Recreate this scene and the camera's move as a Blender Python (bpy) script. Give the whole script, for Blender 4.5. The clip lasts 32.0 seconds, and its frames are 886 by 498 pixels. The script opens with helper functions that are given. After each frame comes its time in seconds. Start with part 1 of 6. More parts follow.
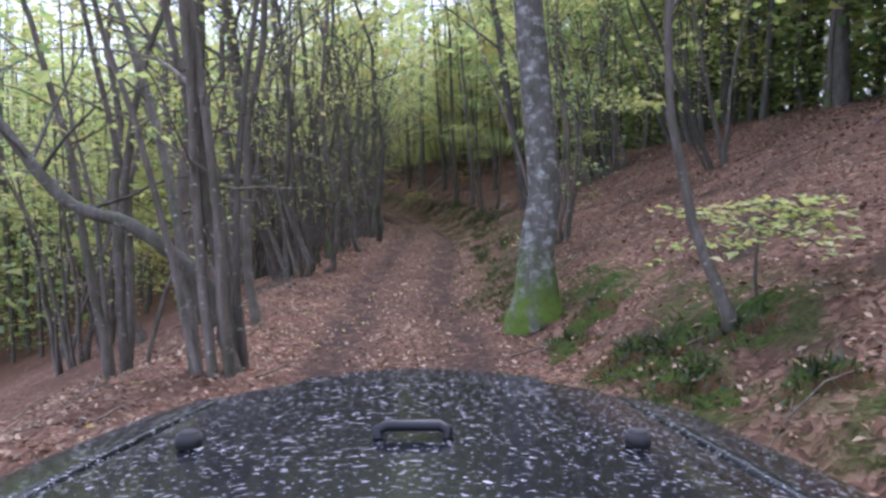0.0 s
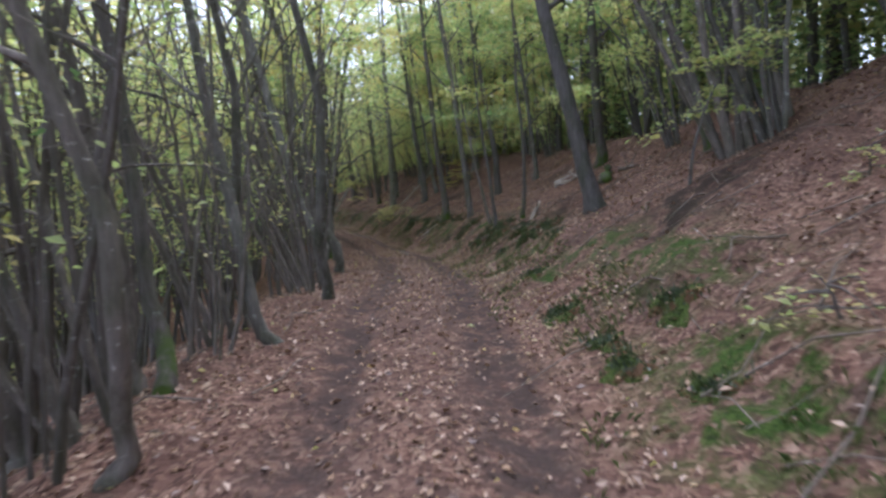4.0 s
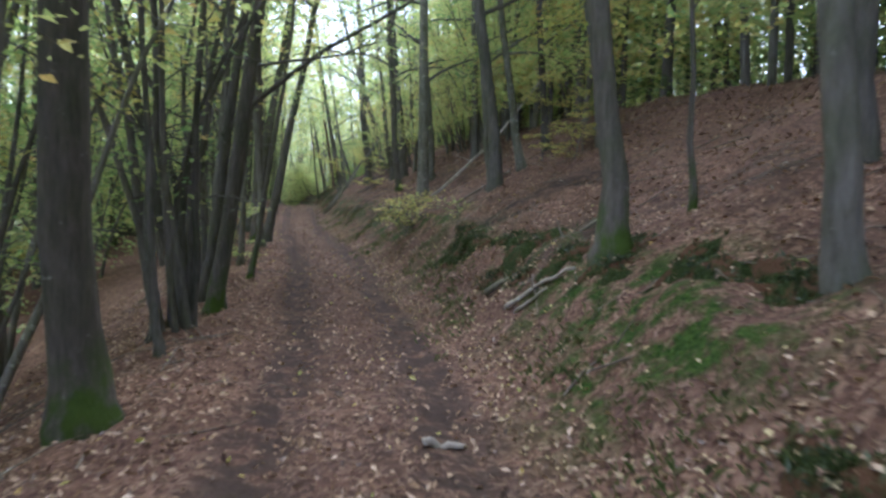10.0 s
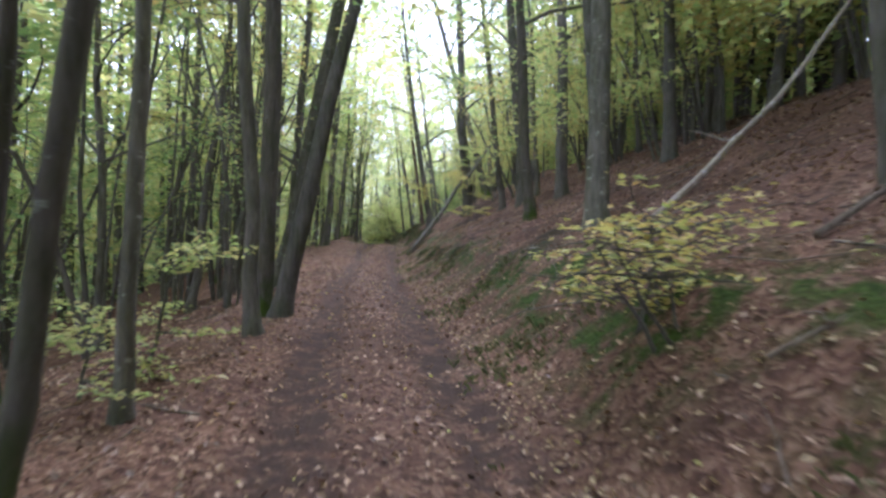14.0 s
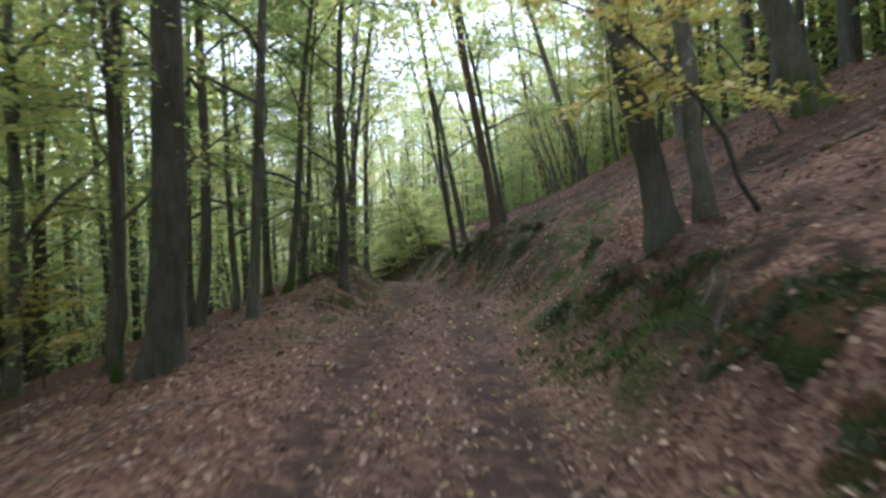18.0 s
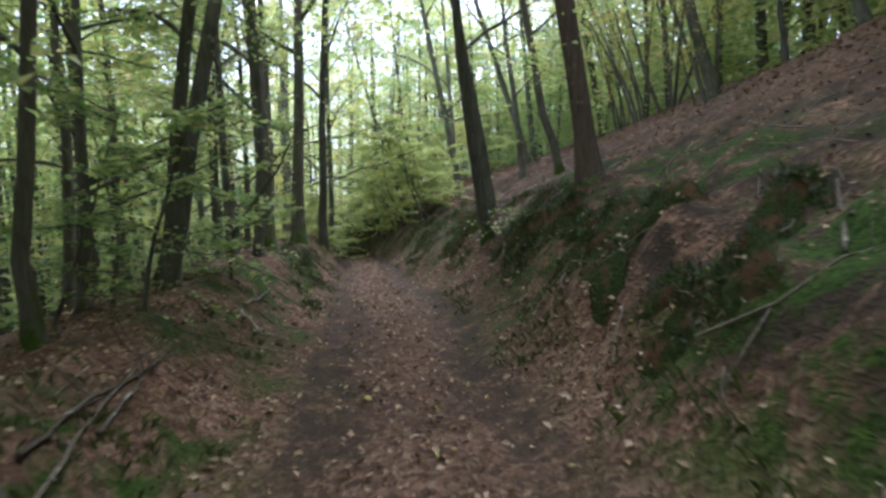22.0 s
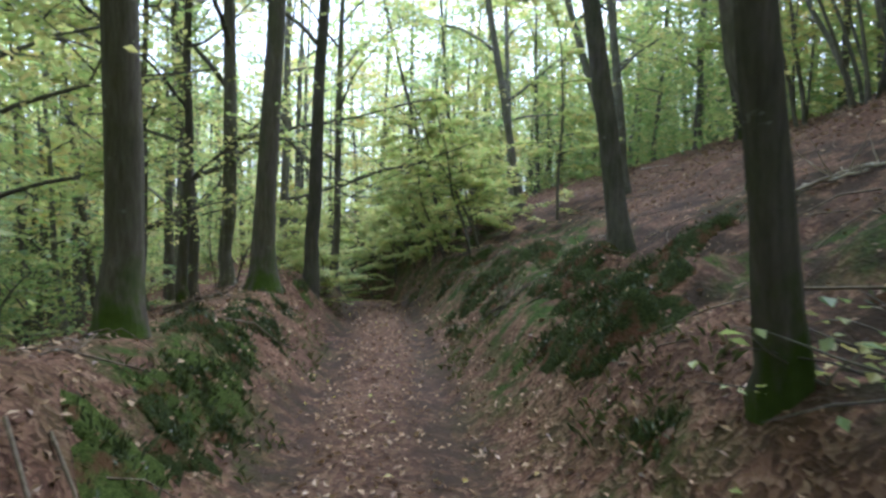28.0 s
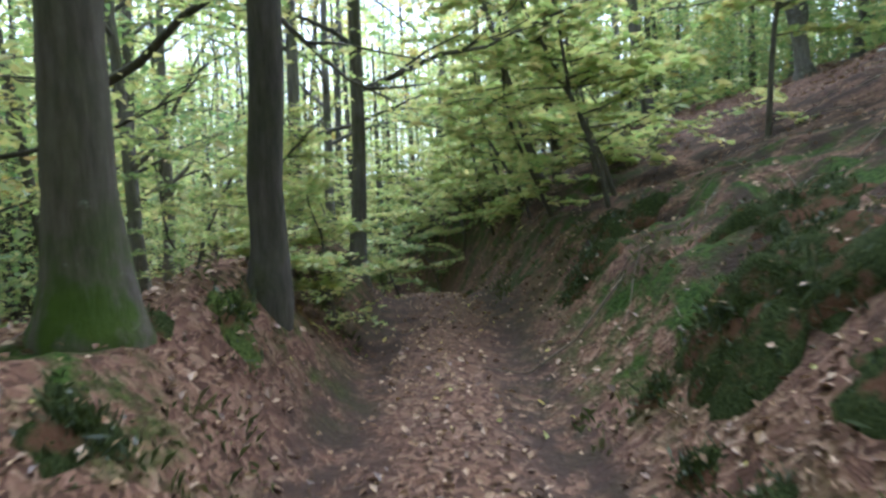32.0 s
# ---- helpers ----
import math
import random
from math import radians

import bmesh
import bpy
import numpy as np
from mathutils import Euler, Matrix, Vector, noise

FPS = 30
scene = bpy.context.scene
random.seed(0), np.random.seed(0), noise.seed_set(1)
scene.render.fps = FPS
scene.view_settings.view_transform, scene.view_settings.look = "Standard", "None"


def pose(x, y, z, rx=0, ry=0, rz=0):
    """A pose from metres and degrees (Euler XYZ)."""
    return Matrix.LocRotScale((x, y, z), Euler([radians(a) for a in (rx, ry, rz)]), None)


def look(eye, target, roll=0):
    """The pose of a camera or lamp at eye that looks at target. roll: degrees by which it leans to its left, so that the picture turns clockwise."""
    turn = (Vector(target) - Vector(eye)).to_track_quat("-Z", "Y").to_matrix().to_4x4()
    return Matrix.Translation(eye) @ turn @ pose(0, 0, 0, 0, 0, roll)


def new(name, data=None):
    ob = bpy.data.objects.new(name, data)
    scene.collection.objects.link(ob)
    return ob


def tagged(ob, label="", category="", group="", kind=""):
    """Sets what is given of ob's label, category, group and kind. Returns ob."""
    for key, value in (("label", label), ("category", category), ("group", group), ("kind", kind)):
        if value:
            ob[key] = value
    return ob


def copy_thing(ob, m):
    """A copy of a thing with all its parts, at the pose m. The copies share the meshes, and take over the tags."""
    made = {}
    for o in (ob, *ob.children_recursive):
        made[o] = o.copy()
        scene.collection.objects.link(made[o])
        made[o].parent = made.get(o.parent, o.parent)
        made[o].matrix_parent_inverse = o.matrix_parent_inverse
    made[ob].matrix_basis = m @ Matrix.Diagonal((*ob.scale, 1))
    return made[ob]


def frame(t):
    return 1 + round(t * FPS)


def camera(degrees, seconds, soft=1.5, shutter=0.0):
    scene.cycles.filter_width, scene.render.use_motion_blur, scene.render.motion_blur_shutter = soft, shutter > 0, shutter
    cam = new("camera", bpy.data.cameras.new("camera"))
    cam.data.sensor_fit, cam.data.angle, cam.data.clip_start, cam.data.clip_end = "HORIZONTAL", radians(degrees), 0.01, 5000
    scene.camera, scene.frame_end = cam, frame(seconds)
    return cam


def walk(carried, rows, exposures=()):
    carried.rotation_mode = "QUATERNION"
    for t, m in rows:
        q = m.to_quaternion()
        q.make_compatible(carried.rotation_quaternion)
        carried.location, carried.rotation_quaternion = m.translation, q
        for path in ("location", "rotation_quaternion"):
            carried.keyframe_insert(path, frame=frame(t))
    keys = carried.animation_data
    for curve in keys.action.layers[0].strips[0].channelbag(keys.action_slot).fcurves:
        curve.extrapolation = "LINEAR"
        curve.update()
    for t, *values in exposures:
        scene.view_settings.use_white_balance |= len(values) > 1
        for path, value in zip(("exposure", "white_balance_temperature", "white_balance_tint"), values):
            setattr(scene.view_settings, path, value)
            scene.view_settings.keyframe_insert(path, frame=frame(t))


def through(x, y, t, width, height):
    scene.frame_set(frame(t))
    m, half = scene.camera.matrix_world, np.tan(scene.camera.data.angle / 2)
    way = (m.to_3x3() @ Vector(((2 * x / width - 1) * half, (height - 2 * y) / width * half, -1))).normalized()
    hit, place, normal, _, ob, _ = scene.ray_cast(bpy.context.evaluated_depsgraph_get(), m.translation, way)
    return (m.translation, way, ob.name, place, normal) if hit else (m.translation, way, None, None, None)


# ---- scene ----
cam = camera(70.9, 32.0, soft=2.8, shutter=0.42)
# seconds, x, y, z, yaw, pitch, roll
PATH = [
    (0.0, -0.000, 0.000, 1.650, -0.00, -4.89, -2.09),
    (0.035, -0.000, 0.000, 1.650, -0.00, -4.89, -2.09),
    (0.5, -0.192, 1.878, 1.609, 0.27, -4.37, -2.08),
    (1.0, -0.252, 3.290, 1.628, 0.15, -4.44, -1.64),
    (1.5, -0.323, 4.398, 1.596, 0.20, -3.42, -0.22),
    (2.0, -0.385, 5.468, 1.540, 0.03, -3.60, 0.93),
    (2.5, -0.460, 6.481, 1.526, 0.41, -3.12, -0.18),
    (3.0, -0.502, 7.596, 1.475, -0.29, -3.78, 2.32),
    (3.5, -0.579, 8.870, 1.462, -1.41, -4.17, 1.72),
    (4.0, -0.611, 10.247, 1.409, -2.76, -3.38, 2.28),
    (4.5, -0.631, 11.739, 1.388, -4.21, -3.20, 0.53),
    (6.5, -0.534, 18.346, 1.749, -6.59, -3.79, 2.51),
    (7.0, -0.525, 20.319, 1.707, -5.81, -3.98, 1.16),
    (7.5, -0.531, 22.216, 1.701, -4.66, -4.18, -0.12),
    (8.0, -0.565, 24.099, 1.578, -3.90, -5.21, 0.79),
    (8.5, -0.664, 26.000, 1.574, -2.42, -4.19, -1.15),
    (9.0, -0.697, 27.740, 1.476, -1.11, -3.35, 2.59),
    (9.5, -0.874, 29.251, 1.479, -0.17, 0.42, 0.63),
    (10.0, -1.022, 30.727, 1.543, 0.46, -3.79, -1.16),
    (10.5, -1.141, 32.062, 1.493, 0.98, -2.93, 0.82),
    (11.0, -1.309, 33.369, 1.540, 1.51, -2.35, 0.36),
    (11.5, -1.463, 34.710, 1.410, 2.83, -1.16, 1.24),
    (12.0, -1.667, 36.019, 1.435, 4.40, -1.43, -0.64),
    (12.5, -1.905, 37.361, 1.428, 5.75, -4.79, -0.43),
    (13.0, -2.180, 38.606, 1.365, 6.89, -1.89, -1.70),
    (13.5, -2.487, 39.849, 1.413, 7.71, -0.24, -2.37),
    (15.5, -5.069, 49.931, 1.905, 11.55, -0.65, 1.23),
    (16.0, -6.299, 54.179, 1.982, 11.52, -0.64, -0.80),
    (16.5, -7.448, 58.345, 2.063, 10.71, -1.02, -1.49),
    (17.0, -8.477, 62.134, 2.188, 10.15, -1.56, -1.31),
    (17.5, -9.263, 65.345, 2.273, 10.97, 1.23, -0.95),
    (18.0, -9.950, 68.181, 2.580, 10.25, -0.00, 2.66),
    (18.5, -10.474, 70.460, 2.746, 9.85, 0.40, 3.52),
    (19.0, -10.953, 72.609, 2.840, 9.28, 3.59, 2.52),
    (19.5, -11.310, 74.287, 2.937, 8.41, 4.45, 0.93),
    (20.0, -11.600, 75.674, 3.045, 8.11, 1.08, 0.43),
    (20.5, -11.797, 76.891, 3.123, 8.42, -2.07, 0.89),
    (21.0, -12.003, 78.037, 3.128, 9.04, -3.42, 0.01),
    (21.5, -12.291, 79.371, 3.052, 10.06, -4.50, -1.19),
    (22.0, -12.581, 80.790, 2.987, 9.82, -4.51, 1.57),
    (22.5, -12.893, 82.084, 2.933, 10.05, -4.59, -0.99),
    (23.0, -13.130, 83.270, 2.925, 10.90, -4.46, -0.02),
    (23.5, -13.421, 84.329, 2.944, 11.66, -4.59, -0.78),
    (24.0, -13.591, 85.154, 2.967, 11.37, -3.36, 3.17),
    (24.5, -13.770, 85.734, 2.941, 11.85, -2.16, 2.65),
    (25.0, -13.963, 86.299, 2.923, 12.22, -2.23, 1.00),
    (25.5, -14.174, 86.875, 2.898, 12.09, -3.80, -0.98),
    (27.5, -14.386, 88.159, 3.098, 12.95, -4.07, 0.40),
    (28.0, -14.603, 88.632, 3.071, 13.08, -2.93, -1.20),
    (28.5, -14.873, 89.358, 2.993, 13.63, -5.27, -4.13),
    (29.0, -15.076, 90.082, 2.991, 13.79, -7.37, -0.96),
    (29.5, -15.303, 90.895, 2.976, 14.03, -8.42, -0.15),
    (30.0, -15.602, 91.732, 2.871, 14.46, -6.25, -0.41),
    (30.5, -15.951, 92.727, 2.815, 15.64, -7.46, -0.49),
    (31.0, -16.285, 93.767, 2.740, 16.62, -8.27, 1.16),
    (31.5, -16.660, 94.745, 2.635, 17.52, -7.08, 0.41),
    (32.0, -16.977, 95.697, 2.577, 18.72, -6.46, 1.58),
]
walk(cam, [(t, pose(x, y, z, 90 + p, r, w)) for t, x, y, z, w, p, r in PATH],
     exposures=[(0.0, 1.48, 5200, 28), (3.0, 1.6, 5200, 26), (7.0, 2.0, 4950, 21), (8.0, 2.12, 4950, 21), (10.0, 2.22, 4950, 21), (13.0, 2.45, 5050, 27), (16.0, 2.18, 5100, 30), (17.0, 2.06, 4950, 28), (18.0, 2.0, 5150, 24), (20.0, 1.82, 5200, 21), (21.0, 2.04, 5150, 21), (22.0, 2.06, 5100, 19), (25.0, 2.12, 5000, 14), (28.0, 2.12, 5000, 17), (30.0, 2.2, 5000, 17), (32.0, 2.3, 4900, 18)])
# ---- the lie of the land: s runs along the track, d across it (right is plus) ----
EYE = 1.62


def smooth(a, n):
    for _ in range(2):
        a = np.convolve(np.pad(a, n, "edge"), np.ones(2 * n + 1) / (2 * n + 1), "valid")
    return a


def track_line():
    """The middle line of the track, a point every 0.25 m, from 20 m before the start to 75 m past the end."""
    p = np.array([row[:4] for row in PATH])
    tt = np.linspace(0, 32, 1601)
    xyz = np.stack([np.interp(tt, p[:, 0], p[:, k]) for k in (1, 2, 3)], 1)
    run = np.concatenate([[0], np.cumsum(np.hypot(*np.diff(xyz[:, :2], axis=0).T))])
    end = run[-1]
    s = np.arange(0, end, 0.25)
    line = np.stack([np.interp(s, run, xyz[:, k]) for k in range(3)], 1)
    line[:, 2] -= EYE
    back = line[0] - (line[20] - line[0]) / 5 * np.arange(20, 0, -0.25)[:, None]
    back[:, 2] = line[0, 2]
    turn = math.atan2(*(line[-1] - line[-24])[:2])
    e = np.arange(0.25, 75, 0.25)
    head = turn - 0.010 * np.maximum(e - 4, 0) * (e < 30) - 0.26 * (e >= 30)
    fore = line[-1] + np.stack([np.cumsum(np.sin(head)), np.cumsum(np.cos(head)), -0.02 * np.minimum(e, 40)], 1) * np.array([0.25, 0.25, 1])
    line = np.concatenate([back, line, fore])
    s = np.concatenate([np.arange(-20, 0, 0.25), s, s[-1] + e])
    line[:, 2] = smooth(line[:, 2], 5)
    return s, line, end


LINE_S, LINE, LINE_END = track_line()
_head = np.unwrap(np.arctan2(np.gradient(smooth(LINE[:, 0], 8)), np.gradient(smooth(LINE[:, 1], 8))))
HEAD = smooth(_head, 24)

STATION = [0, 20, 30, 45, 57, 68, 76, 82, 90, 97, 110, 140]
BANK = [0.62, 0.50, 0.80, 1.00, 0.90, 0.75, 0.90, 1.15, 1.25, 1.15, 1.10, 1.0]
CREST = [9.0, 8.6, 8.2, 9.0, 10, 10.5, 9.5, 8.6, 8.6, 9.5, 11, 12]
AFTER = [0.20, 0.28, 0.34, 0.34, 0.38, 0.42, 0.45, 0.46, 0.46, 0.44, 0.4, 0.4]
BERM = [-0.06, -0.06, -0.10, -0.06, -0.05, -0.02, 0.08, 0.45, 0.78, 0.90, 0.72, 0.4]
EDGE_L = [1.25, 1.25, 1.25, 1.25, 1.25, 1.3, 1.3, 1.3, 1.15, 0.75, 0.68, 1.0]
EDGE_R = [1.2, 1.3, 1.25, 1.2, 1.2, 1.2, 1.2, 1.15, 1.0, 0.88, 0.95, 1.1]
SLOPE = [0.50, 0.50, 0.50, 0.50, 0.50, 0.50, 0.50, 0.50, 0.50, 0.50, 0.42, 0.25]
FALL = [0.46, 0.46, 0.44, 0.40, 0.32, 0.26, 0.26, 0.30, 0.32, 0.34, 0.34, 0.34]


def place(s, d):
    """x and y of a point s along the track and d to its right."""
    x, y = np.interp(s, LINE_S, LINE[:, 0]), np.interp(s, LINE_S, LINE[:, 1])
    h = np.interp(s, LINE_S, HEAD)
    past = s - np.clip(s, LINE_S[0], LINE_S[-1])
    x, y = x + past * np.sin(h), y + past * np.cos(h)
    return x + d * np.cos(h), y - d * np.sin(h)


def lie(s, d):
    """Height of the bare ground."""
    s, d = np.asarray(s, float), np.asarray(d, float)
    road = np.interp(s, LINE_S, LINE[:, 2])
    bank, crest, after, berm, fall, e_l, e_r, slope = (np.interp(s, STATION, v) for v in (BANK, CREST, AFTER, BERM, FALL, EDGE_L, EDGE_R, SLOPE))
    ease = lambda v: v * v * (3 - 2 * v)
    right = 0.10 * ease(np.clip((d - e_r + 0.3) / 0.5, 0, 1)) + (bank - 0.1) * ease(np.clip((d - e_r) / 1.25, 0, 1))
    right = right + slope * np.clip(d - 2.1, 0, None) - np.minimum(after, slope - 0.02) * np.clip(d - crest, 0, None) - (0.48 - after) * np.clip(d - 45, 0, None)
    left = -d
    lo = berm * ease(np.clip((left - e_l) / np.interp(s, [94, 99], [1.35, 1.15]), 0, 1)) - fall * np.clip(left - 2.4, 0, None) + (fall - 0.06) * np.clip(left - 26, 0, None) + 0.06 * np.clip(left - 90, 0, None)
    wob = 0.10 * np.sin(s * 0.9 + d * 0.7) * np.sin(d * 0.55 + 1.3 + s * 0.21) + 0.05 * np.sin(s * 2.3 - d * 1.9)
    off = np.clip((np.abs(d) - 1.5) / 1.5, 0, 1)
    rut = -0.05 * (np.exp(-((d - 0.72) / 0.2) ** 2) + np.exp(-((d + 0.72) / 0.2) ** 2)) + 0.03 * np.exp(-(d / 0.35) ** 2)
    dip = -2.7 * ease(np.clip((s - 106.0) / 15, 0, 1)) * ease(np.clip((3.2 - np.abs(d)) / 2.2, 0, 1))
    mound = 0.42 * np.exp(-(((s - 102.55) / 0.75) ** 2) - ((d + 1.5) / 0.5) ** 2) + 0.45 * np.exp(-(((s - 106.4) / 1.6) ** 2) - ((d + 1.35) / 0.55) ** 2)
    return road + dip + np.where(d > 0, right, lo) + wob * off + rut + mound


# ---- daylight: a bright overcast sky over the wood ----
world = bpy.data.worlds.new("sky")
scene.world = world
world.use_nodes = True
wn, wl = world.node_tree.nodes, world.node_tree.links
wn.clear()
sky = wn.new("ShaderNodeTexSky")
sky.sky_type, sky.sun_disc = "NISHITA", False
sky.sun_elevation, sky.sun_rotation = radians(61), radians(14)
sky.air_density, sky.dust_density, sky.ozone_density = 1.0, 6.0, 1.0
veil = wn.new("ShaderNodeMix")
veil.data_type, veil.inputs["Factor"].default_value = "RGBA", 0.6
veil.inputs["B"].default_value = (9.0, 9.3, 9.6, 1)
back = wn.new("ShaderNodeBackground")
back.inputs["Strength"].default_value = 0.10
out = wn.new("ShaderNodeOutputWorld")
wl.new(sky.outputs[0], veil.inputs["A"])
wl.new(veil.outputs["Result"], back.inputs["Color"])
wl.new(back.outputs[0], out.inputs["Surface"])
sun = new("sun", bpy.data.lights.new("sun", "SUN"))
sun.data.energy, sun.data.angle, sun.data.color = 1.5, radians(40), (1.0, 0.95, 0.88)
sun.matrix_world = look((0, 0, 60), (-8, -32, 0))

# ---- materials ----
def shader(name):
    m = bpy.data.materials.new(name)
    m.use_nodes = True
    n, l = m.node_tree.nodes, m.node_tree.links
    return m, n, l, n["Principled BSDF"]


def noise_node(n, l, scale, detail=4.0, rough=0.6, coord=None, stretch=None):
    t = n.new("ShaderNodeTexNoise")
    t.inputs["Scale"].default_value, t.inputs["Detail"].default_value, t.inputs["Roughness"].default_value = scale, detail, rough
    if coord is not None:
        if stretch:
            mp = n.new("ShaderNodeMapping")
            mp.inputs["Scale"].default_value = stretch
            l.new(coord, mp.inputs["Vector"])
            coord = mp.outputs[0]
        l.new(coord, t.inputs["Vector"])
    return t.outputs["Fac"]


def ramp(n, l, value, stops):
    r = n.new("ShaderNodeValToRGB")
    while len(r.color_ramp.elements) < len(stops):
        r.color_ramp.elements.new(0.5)
    for e, (p, c) in zip(r.color_ramp.elements, stops):
        e.position, e.color = p, (*c, 1) if len(c) == 3 else c
    l.new(value, r.inputs["Fac"])
    return r.outputs["Color"]


def mix(n, l, fac, a, b):
    m = n.new("ShaderNodeMix")
    m.data_type = "RGBA"
    for key, v in (("Factor", fac), ("A", a), ("B", b)):
        if isinstance(v, (int, float)):
            m.inputs[key].default_value = v
        elif isinstance(v, tuple):
            m.inputs[key].default_value = (*v, 1)
        else:
            l.new(v, m.inputs[key])
    return m.outputs["Result"]


def sums(n, l, op, a, b):
    m = n.new("ShaderNodeMath")
    m.operation, m.use_clamp = op, True
    for i, v in enumerate((a, b)):
        if isinstance(v, (int, float)):
            m.inputs[i].default_value = v
        else:
            l.new(v, m.inputs[i])
    return m.outputs[0]


def relief(n, l, height, strength, distance, bsdf):
    b = n.new("ShaderNodeBump")
    b.inputs["Strength"].default_value, b.inputs["Distance"].default_value = strength, distance
    l.new(height, b.inputs["Height"])
    l.new(b.outputs[0], bsdf.inputs["Normal"])


def bark(name, dark, light, lichen, amount, algae=0.35, moss=0.0, blotch=5.5, soft=0.07, reach=0.40, tint=((0.022, 0.04, 0.007), (0.085, 0.125, 0.022))):
    m, n, l, b = shader(name)
    tc = n.new("ShaderNodeTexCoord").outputs["Object"]
    rnd = n.new("ShaderNodeObjectInfo").outputs["Random"]
    grain = ramp(n, l, noise_node(n, l, 9.0, 6, 0.75, tc, (2.2, 2.2, 0.3)), [(0.22, (0, 0, 0)), (0.82, (1, 1, 1))])
    patch = noise_node(n, l, 2.4, 5, 0.6, tc, (1.3, 1.3, 0.8))
    spots = noise_node(n, l, blotch, 6, 0.7, tc, (1.0, 1.0, 1.4))
    col = mix(n, l, grain, dark, light)
    green = mix(n, l, grain, (0.03, 0.035, 0.018), (0.085, 0.10, 0.045))
    col = mix(n, l, sums(n, l, "MULTIPLY", ramp(n, l, patch, [(0.42, (0, 0, 0)), (0.62, (1, 1, 1))]), algae), col, green)
    where = ramp(n, l, spots, [(amount, (0, 0, 0)), (amount + soft, (1, 1, 1))])
    col = mix(n, l, sums(n, l, "MULTIPLY", where, 0.85), col, lichen)
    if moss:
        z = n.new("ShaderNodeSeparateXYZ")
        l.new(tc, z.inputs[0])
        low = n.new("ShaderNodeMapRange")
        low.inputs["From Min"].default_value, low.inputs["From Max"].default_value = moss, moss * 0.25
        l.new(z.outputs["Z"], low.inputs["Value"])
        cover = sums(n, l, "MULTIPLY", low.outputs[0], ramp(n, l, patch, [(reach, (0, 0, 0)), (reach + 0.16, (1, 1, 1))]))
        col = mix(n, l, cover, col, mix(n, l, spots, *tint))
    hsv = n.new("ShaderNodeHueSaturation")
    val = n.new("ShaderNodeMapRange")
    val.inputs["To Min"].default_value, val.inputs["To Max"].default_value = 0.75, 1.3
    l.new(rnd, val.inputs["Value"])
    l.new(val.outputs[0], hsv.inputs["Value"])
    l.new(col, hsv.inputs["Color"])
    l.new(hsv.outputs[0], b.inputs["Base Color"])
    b.inputs["Roughness"].default_value = 0.9
    b.inputs["Specular IOR Level"].default_value = 0.15
    relief(n, l, grain, 0.5, 0.03, b)
    return m


BARK = bark("bark_dark", (0.052, 0.047, 0.040), (0.205, 0.188, 0.162), (0.27, 0.25, 0.21), 0.66, 0.55)
BARK_LICHEN = bark("bark_lichen", (0.06, 0.055, 0.044), (0.24, 0.225, 0.185), (0.37, 0.39, 0.32), 0.60, 0.6, 0.0, 8.0)
BARK_BROWN = bark("bark_brown", (0.072, 0.062, 0.050), (0.255, 0.222, 0.182), (0.48, 0.46, 0.39), 0.62, 0.55, 0.0, 12.0, 0.05)
BARK_PALE = bark("bark_pale", (0.06, 0.055, 0.045), (0.22, 0.21, 0.185), (0.42, 0.43, 0.39), 0.50, 0.4, 1.05, 7.0, 0.16, 0.33, ((0.04, 0.07, 0.01), (0.15, 0.21, 0.04)))
BARK_MOSSY = bark("bark_mossy", (0.042, 0.037, 0.030), (0.175, 0.155, 0.128), (0.27, 0.28, 0.23), 0.64, 0.5, 0.9)
BARK_PINE = bark("bark_red", (0.055, 0.038, 0.031), (0.23, 0.16, 0.13), (0.30, 0.24, 0.21), 0.62, 0.1)
DEADWOOD = bark("deadwood", (0.06, 0.048, 0.036), (0.22, 0.18, 0.14), (0.45, 0.43, 0.37), 0.60, 0.15)
DEADWOOD_PALE = bark("deadwood_pale", (0.20, 0.17, 0.13), (0.42, 0.37, 0.30), (0.55, 0.52, 0.46), 0.55, 0.1)


def leaf(name, colours, through=0.5):
    m, n, l, b = shader(name)
    n.remove(b)
    rnd = n.new("ShaderNodeNewGeometry").outputs["Random Per Island"]
    col = ramp(n, l, rnd, [(i / max(1, len(colours) - 1), c) for i, c in enumerate(colours)])
    dif, tra, mx, gl = (n.new("ShaderNode" + k) for k in ("BsdfDiffuse", "BsdfTranslucent", "MixShader", "BsdfGlossy"))
    gl.inputs["Roughness"].default_value = 0.45
    top = n.new("ShaderNodeMixShader")
    top.inputs[0].default_value = 0.05
    l.new(col, dif.inputs["Color"])
    l.new(col, tra.inputs["Color"])
    mx.inputs[0].default_value = through
    l.new(dif.outputs[0], mx.inputs[1])
    l.new(tra.outputs[0], mx.inputs[2])
    l.new(mx.outputs[0], top.inputs[1])
    l.new(gl.outputs[0], top.inputs[2])
    l.new(top.outputs[0], n["Material Output"].inputs["Surface"])
    return m


